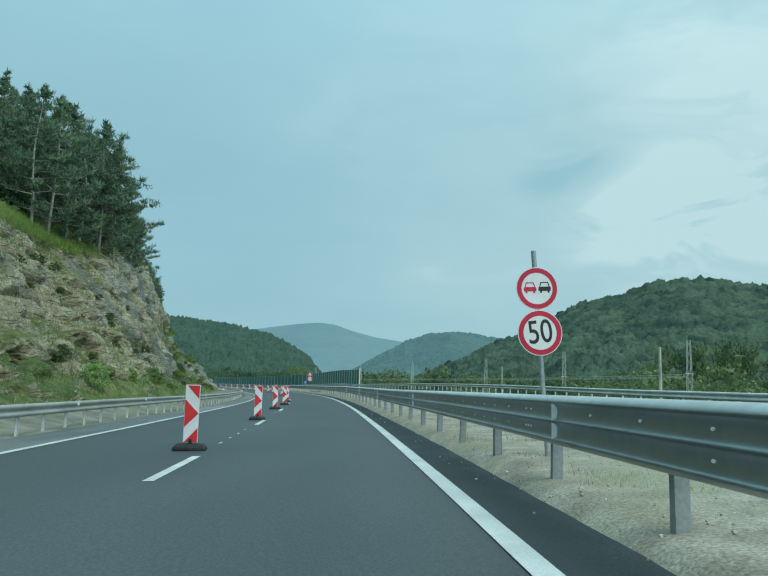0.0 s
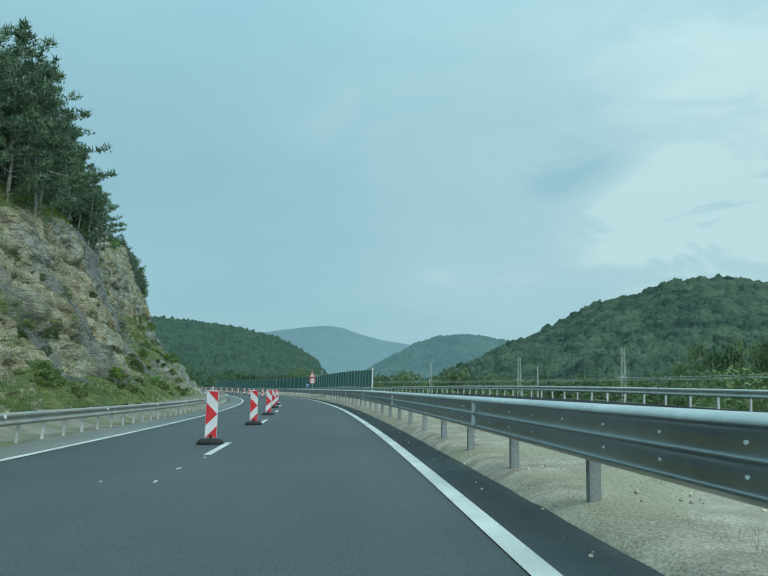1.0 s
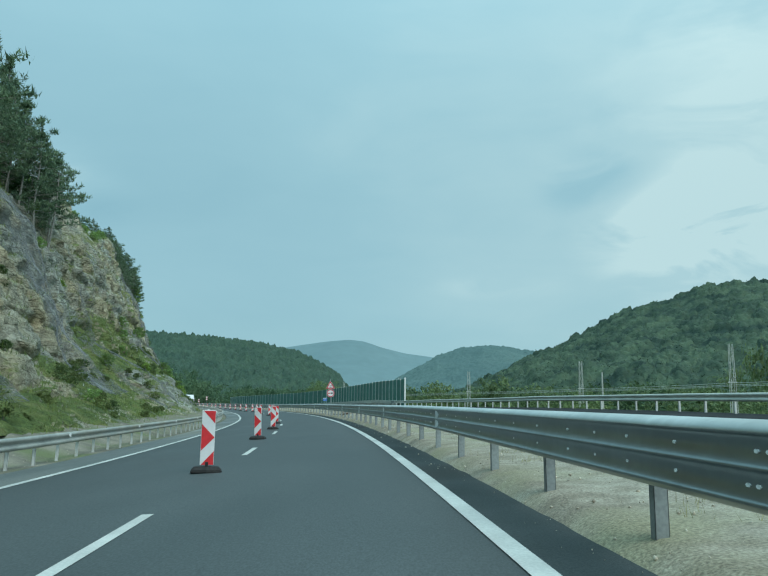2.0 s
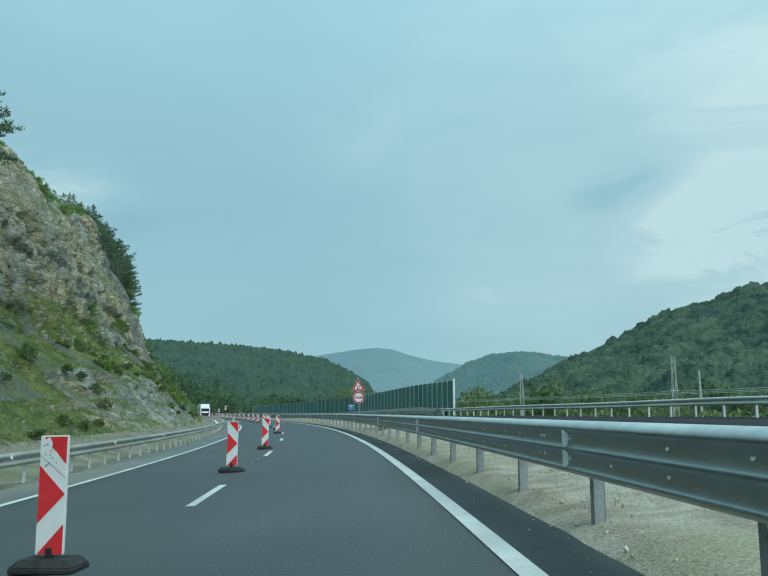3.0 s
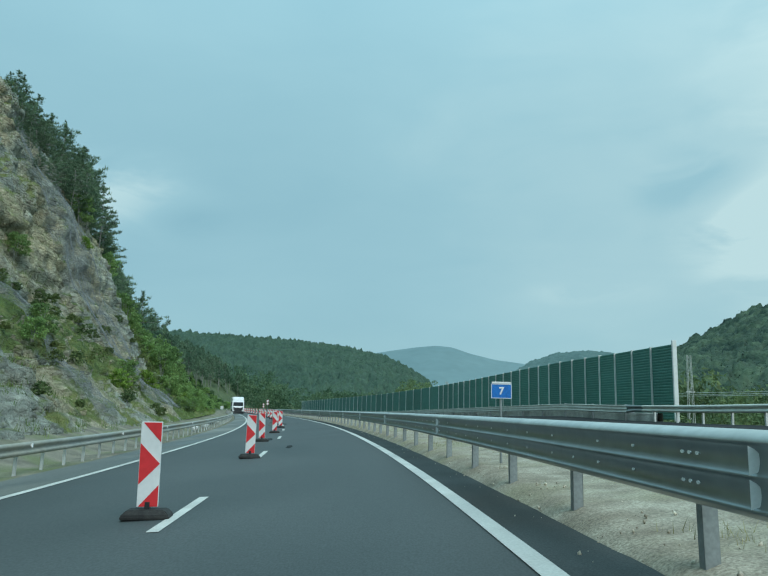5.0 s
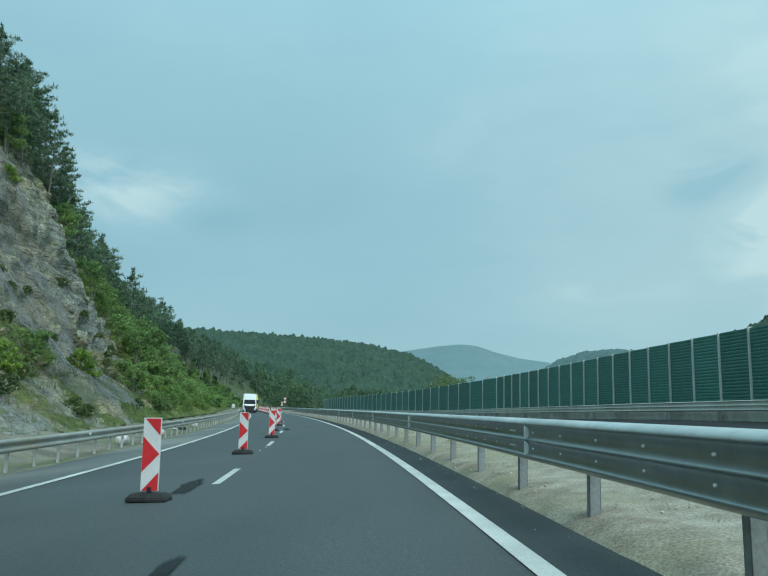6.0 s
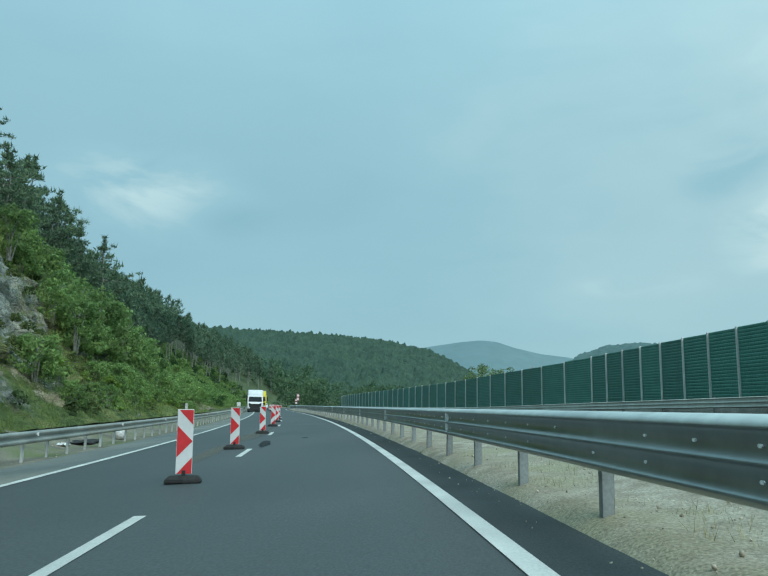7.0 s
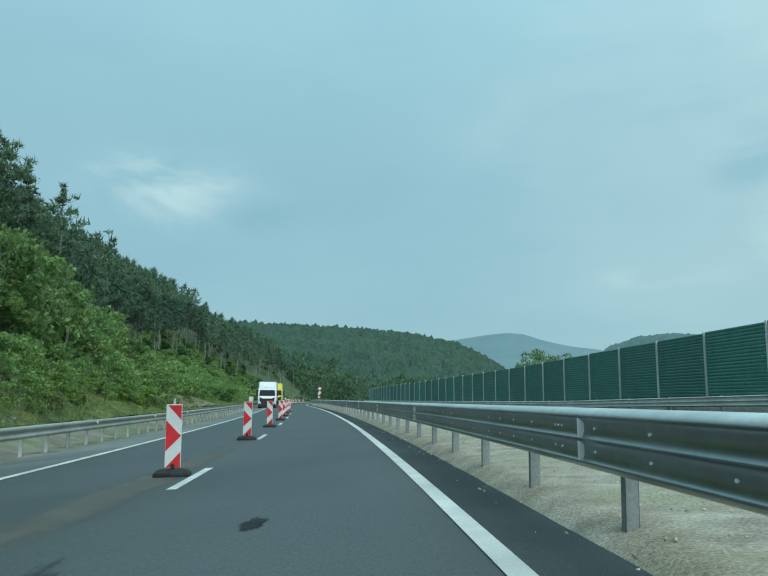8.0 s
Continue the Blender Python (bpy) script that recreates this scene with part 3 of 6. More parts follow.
def rock_material():
    """Bedded grey and ochre stone; grass and moss wherever the face is not steep, in patches."""
    m = bpy.data.materials.new("bedded_rock")
    m.use_nodes = True
    n, l = m.node_tree.nodes, m.node_tree.links
    b = n["Principled BSDF"]
    b.inputs["Roughness"].default_value = 0.92
    b.inputs["Specular IOR Level"].default_value = 0.25
    co = n.new("ShaderNodeTexCoord").outputs["Object"]

    def tex(scale, detail=5, stretch=None, rough=.6):
        t = n.new("ShaderNodeTexNoise")
        t.inputs["Scale"].default_value, t.inputs["Detail"].default_value, t.inputs["Roughness"].default_value = scale, detail, rough
        if stretch:
            mp = n.new("ShaderNodeMapping")
            mp.inputs["Scale"].default_value = stretch
            mp.inputs["Rotation"].default_value = (radians(6), radians(9), 0)
            l.new(co, mp.inputs[0])
            l.new(mp.outputs[0], t.inputs["Vector"])
        else:
            l.new(co, t.inputs["Vector"])
        return t.outputs[0]

    def ramp(src, stops):
        r = n.new("ShaderNodeValToRGB")
        el = r.color_ramp.elements
        while len(el) < len(stops):
            el.new(0.5)
        for e_, (p, c) in zip(el, stops):
            e_.position, e_.color = p, (*c, 1)
        l.new(src, r.inputs[0])
        return r.outputs[0]

    def mix(f, a, c):
        x = n.new("ShaderNodeMix")
        x.data_type = "RGBA"
        l.new(f, x.inputs[0])
        l.new(a, x.inputs[6])
        l.new(c, x.inputs[7])
        return x.outputs[2]

    def rng(src, a, c, lo=0.0, hi=1.0):
        x = n.new("ShaderNodeMapRange")
        for i_, v_ in enumerate((a, c, lo, hi)):
            x.inputs[i_ + 1].default_value = v_
        l.new(src, x.inputs[0])
        return x.outputs[0]

    def cracks(scale, stretch):
        mp = n.new("ShaderNodeMapping")
        mp.inputs["Scale"].default_value = stretch
        mp.inputs["Rotation"].default_value = (radians(5), radians(8), 0)
        w = n.new("ShaderNodeMix")
        w.data_type, w.blend_type = "RGBA", "ADD"
        w.inputs[0].default_value = 1.0
        nz = n.new("ShaderNodeTexNoise")
        nz.inputs["Scale"].default_value, nz.inputs["Detail"].default_value = 1.1, 4
        l.new(co, nz.inputs["Vector"])
        l.new(co, w.inputs[6])
        small = n.new("ShaderNodeVectorMath")
        small.operation = "SCALE"
        small.inputs["Scale"].default_value = .45
        l.new(nz.outputs[1], small.inputs[0])
        l.new(small.outputs[0], w.inputs[7])
        l.new(w.outputs[2], mp.inputs[0])
        vo = n.new("ShaderNodeTexVoronoi")
        vo.feature = "DISTANCE_TO_EDGE"
        vo.inputs["Scale"].default_value = scale
        l.new(mp.outputs[0], vo.inputs["Vector"])
        return vo.outputs[0]

    def times(a, c):
        x = n.new("ShaderNodeMath")
        x.operation = "MULTIPLY"
        l.new(a, x.inputs[0])
        l.new(c, x.inputs[1])
        return x.outputs[0]

    beds = tex(1.0, 7, (.5, .5, 1.5), .72)
    grey = ramp(beds, [(.30, (.29, .305, .265)), (.5, (.43, .44, .375)), (.70, (.60, .60, .51))])
    ochre = ramp(beds, [(.30, (.40, .345, .215)), (.5, (.53, .465, .30)), (.70, (.64, .585, .41))])
    ysep = n.new("ShaderNodeSeparateXYZ")
    l.new(co, ysep.inputs[0])
    vein = n.new("ShaderNodeMath")
    vein.operation = "ADD"
    l.new(tex(.13, 3), vein.inputs[0])
    l.new(rng(ysep.outputs[1], 48, 84, .21, .02), vein.inputs[1])
    stone = mix(rng(vein.outputs[0], .47, .63), grey, ochre)
    fine = tex(2.2, 9, None, .78)
    zsep = n.new("ShaderNodeSeparateXYZ")
    l.new(co, zsep.inputs[0])
    wav = n.new("ShaderNodeMath")
    wav.operation = "MULTIPLY_ADD"
    wav.inputs[1].default_value = 1.5
    l.new(tex(.35, 4), wav.inputs[0])
    l.new(zsep.outputs[2], wav.inputs[2])
    gap = n.new("ShaderNodeMath")
    gap.operation = "PINGPONG"
    gap.inputs[1].default_value = .24
    l.new(wav.outputs[0], gap.inputs[0])
    joint = times(times(rng(cracks(.42, (.5, .5, 1.7)), 0, .05, .80, 1), rng(gap.outputs[0], 0, .06, .80, 1)), rng(cracks(1.3, (.7, .7, 1.6)), 0, .09, .80, 1))
    hv = n.new("ShaderNodeHueSaturation")
    l.new(stone, hv.inputs["Color"])
    patchy = times(rng(tex(.75, 7, (1, 1, 1.6), .68), .34, .66, .72, 1.22), rng(tex(1.0, 5, (1.3, 1.3, .16), .6), .35, .62, .80, 1.10))
    bits = rng(fine, .32, .68, .70, 1.24)
    patchy = times(patchy, bits)
    l.new(times(times(rng(tex(5.5, 6, (1.1, 1.1, 1), .75), .32, .68, .70, 1.25), rng(joint, .55, 1, .92, 1)), patchy), hv.inputs["Value"])
    geo = n.new("ShaderNodeNewGeometry")
    sep = n.new("ShaderNodeSeparateXYZ")
    l.new(geo.outputs["True Normal"], sep.inputs[0])
    add = n.new("ShaderNodeMath")
    add.operation = "ADD"
    att = n.new("ShaderNodeAttribute")
    att.attribute_name = "turf"
    both = n.new("ShaderNodeMath")
    both.operation = "MULTIPLY_ADD"
    both.inputs[1].default_value = .56
    l.new(att.outputs["Fac"], both.inputs[0])
    l.new(rng(sep.outputs[2], 0, 1, 0, .5), both.inputs[2])
    l.new(both.outputs[0], add.inputs[0])
    l.new(rng(tex(.30, 7, None, .65), .3, .7, -.52, .52), add.inputs[1])
    green = ramp(tex(.6, 5), [(.35, (.085, .130, .042)), (.50, (.158, .208, .064)), (.66, (.28, .29, .11))])
    gv_ = n.new("ShaderNodeHueSaturation")
    l.new(green, gv_.inputs["Color"])
    l.new(rng(fine, .3, .7, .55, 1.4), gv_.inputs["Value"])
    col = mix(rng(add.outputs[0], .46, .72), hv.outputs[0], gv_.outputs[0])
    l.new(col, b.inputs["Base Color"])
    bp = n.new("ShaderNodeBump")
    bp.inputs["Strength"].default_value, bp.inputs["Distance"].default_value = 1.0, .4
    l.new(fine, bp.inputs["Height"])
    bp2 = n.new("ShaderNodeBump")
    bp2.inputs["Strength"].default_value, bp2.inputs["Distance"].default_value = .9, .35
    l.new(joint, bp2.inputs["Height"])
    l.new(bp.outputs[0], bp2.inputs["Normal"])
    l.new(bp2.outputs[0], b.inputs["Normal"])
    return m


M["rock"] = rock_material()
NS, NN = 0.34, 124
RV, RF, TURF = rock_bank(-30, 232, NS, NN)
rock_me = big_mesh("rock_face", RV, RF, M["rock"])
rock_me.attributes.new("turf", "FLOAT", "POINT").data.foreach_set("value", TURF.astype(np.float32))
structure("rock_face", rock_me, "steep bedded grey and ochre rock cutting with grassy ledges", "cliff")
RV2, RF2, _ = rock_bank(231, 470, 2.0, 50)
structure("wooded_bank", big_mesh("wooded_bank", RV2, RF2, M["litter"], True), "grassy bank rising to the pine wood", "bank")


# ---- hills ----
def hill(name, ridge, d0, d1, mat, label, steps=40, rough=6.0, seed=0.0, back=1.25, curve=1.0, base=-4.0):
    """ridge: (azimuth in degrees, left positive; height). Returns its points for the woods."""
    az = np.linspace(ridge[0][0], ridge[-1][0], 90)
    az_k, h_k = zip(*sorted(ridge))
    hh = np.interp(az, az_k, h_k)
    rows = []
    ts = np.concatenate([np.linspace(0, 1, steps), [1.08, 1.3]])
    for t in ts:
        d = d0 + (d1 - d0) * t
        f = t ** curve if t <= 1 else 1 - (t - 1) * back
        x, y = -np.sin(np.radians(az)) * d, np.cos(np.radians(az)) * d
        z = base + (hh - base) * f
        z = z + np.array([noise.fractal(Vector((a * .006, b * .006, seed)), 1, 2, 4) for a, b in zip(x, y)]) * rough * math.sin(math.pi * min(t, 1)) ** .7
        rows.append(np.stack([x, y, z], -1))
    G = np.array(rows)
    k = (np.arange(len(ts) - 1)[:, None] * 90 + np.arange(89)[None, :]).ravel()
    ob = structure(name, big_mesh(name, G.reshape(-1, 3), np.stack([k, k + 1, k + 91, k + 90], -1), mat, True), label, "hill")
    ob["kind"] = "structure"
    return G


H_LEFT = hill("hill_pine_wood", [(40, 142), (26, 137), (17, 128), (12.7, 119), (9, 103), (7.1, 80), (5.6, 55), (5, 30), (4, 4)], 560, 1500, M["hill"],
              "long low hill covered with dark pine wood", rough=10, seed=1.0, curve=1.15)
H_RIGHT = hill("hill_broadleaf_wood", [(-2.4, 0), (-5.3, 24), (-8.3, 53), (-10.5, 65), (-13.9, 94), (-15.7, 107), (-18.5, 117), (-21, 130), (-24, 133), (-28, 121), (-34, 122), (-44, 124)], 330, 900, M["hill"],
               "rounded hill covered with leafy wood", rough=9, seed=5.0, curve=1.25)
H_MID = hill("hill_distant_wood", [(4, 10), (1.0, 72), (-1.8, 128), (-3.5, 150), (-5.2, 158), (-7, 154), (-9.4, 141), (-14, 120), (-22, 90)], 1200, 2000, M["hazed_hill"],
             "distant wooded hill with the air's haze in its colour", rough=16, seed=9.0)
hill("hill_blue_mountain", [(24, 180), (14, 250), (8.6, 318), (6.6, 340), (5, 351), (3.8, 343), (2.5, 312), (0.6, 280), (-1.4, 262), (-6, 200), (-14, 160)], 3000, 4000, M["hazed_peak"],
     "mountain on the horizon, coloured haze blue", rough=7, seed=13.0)


# ---- guard rails ----
def rail_shift(s):
    """Offset of the median rail's face."""
    return float(np.interp(s, [20, 60, 105, 150, 190], [4.56, 4.50, 4.45, 4.47, 4.50]))


def far_plane(s, u, z):
    return along(s, u, far_side(s, 17.0) + z)


def beam_profile(front, t=0.006):
    """A sheet of steel: the front outline and the same moved back."""
    return list(front) + [(u + t, z) for u, z in reversed(front)]


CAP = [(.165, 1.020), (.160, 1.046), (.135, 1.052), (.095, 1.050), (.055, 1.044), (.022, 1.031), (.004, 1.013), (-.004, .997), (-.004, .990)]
THRIE = [(.10, 1.02), (.05, 1.015), (.02, 1.005), (.004, .996), (0, .988)] + [(.034 * abs(math.sin(math.pi * (z - .988) / .188)) ** .5, z) for z in np.linspace(.979, .800, 19)] + \
        [(.032 * abs(math.sin(math.pi * (z - .800) / .188)) ** .5, z) for z in np.linspace(.791, .612, 19)] + [(.014, .598), (.042, .572), (.07, .556)]
WBEAM = [(.08, .31), (.035, .305), (.01, .28), (0, .255), (0, .235), (.012, .21), (.07, .175), (.08, .155), (.07, .135), (.012, .10), (0, .075), (0, .055), (.01, .03), (.08, 0)]


def post_mesh(name, w, d, h, deep=0.5, mat="zinc_post"):
    """A rolled C-shaped steel post; its open side points along the road."""
    bm = bmesh.new()
    box(bm, 0, .006, -w / 2, w / 2, -deep, h)
    box(bm, 0, d, -w / 2, -w / 2 + .006, -deep, h)
    box(bm, 0, d, w / 2 - .006, w / 2, -deep, h)
    box(bm, d - .006, d, -w / 2, -w / 2 + .02, -deep, h)
    box(bm, d - .006, d, w / 2 - .02, w / 2, -deep, h)
    me = bpy.data.meshes.new(name)
    bm.to_mesh(me)
    bm.free()
    me.materials.append(M[mat])
    return me


def rail_posts(parent, me, s0, s1, gap, u, where, name="post", rnd=0.0, at=None):
    rr = random.Random(5)
    for s in (at or np.arange(s0, s1, gap).tolist()):
        p = where(s, u(s) if callable(u) else u, 0.0)
        ob = new(name, me)
        ob.parent = parent
        ob.matrix_basis = pose(float(p[0]), float(p[1]), float(p[2]), rr.uniform(-1, 1) * rnd, rr.uniform(-1, 1) * rnd, math.degrees(heading(s)))


median_rail = thing("guard_rail", "galvanised three-wave steel guard rail along the gravel median", "guard rail")
part("beam", sweep("beam", beam_profile(THRIE), -30, 380, 2.0, M["zinc"], True, True, shift=rail_shift), None, median_rail)
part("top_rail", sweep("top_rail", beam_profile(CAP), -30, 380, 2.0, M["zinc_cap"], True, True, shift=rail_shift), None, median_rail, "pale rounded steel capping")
POSTS_AT = [float(np.interp(k_, [-12, 0, 10, 24, 31, 33, 34, 37, 45, 47, 49, 53, 60, 62, 103], [-30.4, 3.67, 32.2, 71.1, 90.9, 96.3, 98.95, 107.1, 129.5, 134.9, 140.5, 151.7, 171.05, 176.55, 291])) for k_ in range(-12, 104)]
rail_posts(median_rail, post_mesh("post", .085, .11, 0.97), 0, 0, 1, lambda s: rail_shift(s) + .18, on_road, at=POSTS_AT, rnd=.7)
bm = bmesh.new()
box(bm, 0, .09, -.04, .04, .62, .95, .008)
spacer_me = bpy.data.meshes.new("spacer")
bm.to_mesh(spacer_me)
bm.free()
spacer_me.materials.append(M["zinc_post"])
rail_posts(median_rail, spacer_me, 0, 0, 1, lambda s: rail_shift(s) + .09, on_road, "spacer", at=POSTS_AT[:84])


def frustum_plate(w0, w1, h, t):
    bm = bmesh.new()
    plate(bm, [(0, -h / 2 + .04), (-w0, -h / 2), (-w1, h / 2), (0, h / 2 - .03)], -t / 2, t / 2)
    me = bpy.data.meshes.new("reflector")
    bm.to_mesh(me)
    bm.free()
    me.materials.append(M["reflector"])
    return me


bm = bmesh.new()
plate(bm, [(-.022, -.082), (-.022, .080), (.012, .062), (.042, .030), (.050, .0), (.046, -.036), (.020, -.066)], -.004, .004)
refl = bpy.data.meshes.new("reflector")
bm.to_mesh(refl)
bm.free()
refl.materials.append(M["reflector"])
for k_ in range(-3, 26):
    s = float(np.interp(k_, [-3, 0, 8, 26], [-32, 5.85, 106.1, 331.5]))
    for z in (.892, .706):
        p = on_road(s, rail_shift(s), z)
        ob = new("reflector", refl)
        ob.parent = median_rail
        ob.matrix_basis = pose(float(p[0]), float(p[1]), float(p[2]), 0, 0, math.degrees(heading(s)) - 14)
bv, bf = [], []
rb = random.Random(3)
for i in range(0, 76):
    s = -30.6 + 3.125 * i
    for ds in ([0.0, 1.05, 2.1] if i % 4 else [-.16, -.05, .05, .9, 1.7, 2.4]):
        for z in (.892, .706):
            if rb.random() < .12:
                continue
            c = on_road(s + ds + .06, rail_shift(s) + .015, z)
            h = heading(s)
            fw, rt = np.array([-math.sin(h), math.cos(h), 0]), np.array([math.cos(h), math.sin(h), 0])
            b0 = len(bv)
            ring_ = [(math.cos(a), math.sin(a)) for a in np.arange(6) * math.pi / 3]
            for dd in (0.02, .010):
                bv += [c + rt * dd + fw * .024 * ca + np.array([0, 0, .013 * sa]) for ca, sa in ring_]
            bf += [[b0 + q, b0 + (q + 1) % 6, b0 + 6 + (q + 1) % 6, b0 + 6 + q] for q in range(6)] + [[b0 + 6, b0 + 7, b0 + 8, b0 + 9, b0 + 10, b0 + 11]]
part("bolts", mesh_of("bolts", bv, bf, M["bolt"]), None, median_rail, "pale bolt heads")["kind"] = "stuff"

bank_rail = thing("guard_rail", "two-wave galvanised guard rail below the rock face", "guard rail")
part("beam", sweep("beam", [(-5.0 - u, z + .41) for u, z in beam_profile(WBEAM)], -30, 330, 2.0, M["zinc_dull"], True, True), None, bank_rail)
rail_posts(bank_rail, post_mesh("post", .055, .07, 0.70, mat="zinc_light"), -28, 290, 1.66, -5.17, on_road, rnd=1.2)
caps = frustum_plate(.04, .04, .10, .06)
for i in range(38):
    s = 4 + 8.3 * i
    p = on_road(s, -4.985, .64)
    ob = new("reflector", caps)
    ob.parent = bank_rail
    ob.matrix_basis = pose(float(p[0]), float(p[1]), float(p[2]), 0, 0, math.degrees(heading(s)) + 180)

valley_rail = thing("guard_rail", "galvanised guard rail on slim posts along the valley edge", "guard rail")
part("beam", sweep("beam", [(17.0 + u, z + .44) for u, z in beam_profile(WBEAM)], -31, 135, 2.0, M["zinc_pale"], True, True, where=far_plane), None, valley_rail)
rail_posts(valley_rail, post_mesh("post", .085, .08, 0.72, mat="zinc_light"), -28, 135, 2.0, 17.1, far_plane, rnd=.6)
wall_rail = thing("guard_rail", "tall three-wave guard rail in front of the noise wall", "guard rail")
part("beam", sweep("beam", [(17.0 + u, z * .85 - .11) for u, z in beam_profile(THRIE)], 136.6, 390, 2.0, M["zinc_pale"], True, True, where=far_plane), None, wall_rail)
bm_me = sweep("end_piece", lambda s: [(17.0 + u, (.44 + z * 1.0) if s < 136 else z * 1.4 + .35) for u, z in beam_profile(WBEAM)], 135, 136.6, .8, M["zinc"], True, True, where=far_plane)
part("end_piece", bm_me, None, wall_rail)
rail_posts(wall_rail, post_mesh("post", .08, .10, 0.80), 137, 380, 4.0, 17.1, far_plane)
structure("parapet", sweep("parapet", [(17.26, -.2), (17.26, .36), (17.30, .40), (17.5, .40), (17.54, .36), (17.54, -.2)], 134, 390, 2, M["concrete"], where=far_plane), "low pale concrete parapet", "parapet")

# ---- noise wall ----
def wall_top(s):
    return float(np.interp(s, [134, 148.5, 157, 169, 177.5, 191, 200, 218, 307, 360], [4.74, 4.83, 4.74, 4.52, 4.40, 4.20, 4.14, 3.93, 3.75, 3.65]))


def rib_panel(w, h, ribs=26):
    """A louvred sheet-steel panel facing -x."""
    v, f = [], []
    st = h / ribs
    zx = []
    for i in range(ribs):
        zx += [(i * st, 0.0), (i * st + st * .35, -.014), (i * st + st * .8, -.014)]
    zx.append((h, 0.0))
    for y in (-w / 2, w / 2):
        v += [(x, y, z) for z, x in zx]
    n = len(zx)
    f += [(i, i + 1, n + i + 1, n + i) for i in range(n - 1)]
    b0 = len(v)
    v += [(.09, -w / 2, 0), (.09, w / 2, 0), (.09, w / 2, h), (.09, -w / 2, h)]
    f += [(b0, b0 + 3, b0 + 2, b0 + 1), (n - 1, b0 + 3, b0 + 2, 2 * n - 1)]
    return mesh_of("panel", v, f, M["green_panel"])


noise_wall = thing("noise_wall", "tall dark green ribbed steel noise wall with grey posts", "noise wall")
WPOST = [134.2] + [183.4 - 2.045 * k_ for k_ in range(23, -1, -1)] + [183.4 + 4.28 * k_ for k_ in range(1, 40)]
bm = bmesh.new()
box(bm, -.08, .10, -.04, .04, 0, 3.6, .006)
wpost = bpy.data.meshes.new("post")
bm.to_mesh(wpost)
bm.free()
wpost.materials.append(M["zinc_light"])
bm = bmesh.new()
box(bm, -.09, .11, -.055, .055, 0, 3.75, .008)
endpost = bpy.data.meshes.new("post")
bm.to_mesh(endpost)
bm.free()
endpost.materials.append(M["white"])
pan = {}
for i, s in enumerate(WPOST):
    p = along(s, 18.3, wall_top(s) - 3.57)
    ob = new("post", endpost if i == 0 else wpost)
    ob.parent = noise_wall
    ob.matrix_basis = pose(float(p[0]), float(p[1]), float(p[2]), 0, 0, math.degrees(heading(s)))
    if i + 1 < len(WPOST):
        s2 = WPOST[i + 1]
        a, b = along(s, 18.3, wall_top(s)), along(s2, 18.3, wall_top(s2))
        w = round(float(np.hypot(*(b - a)[:2])) - .085, 2)
        if w not in pan:
            pan[w] = rib_panel(w, 3.5)
        m_ = (a + b) / 2
        ob = new("panel", pan[w])
        ob.parent = noise_wall
        ob.matrix_basis = pose(float(m_[0]), float(m_[1]), float(m_[2]) - 3.5, 0, 0, math.degrees(math.atan2(-(b - a)[0], (b - a)[1])))


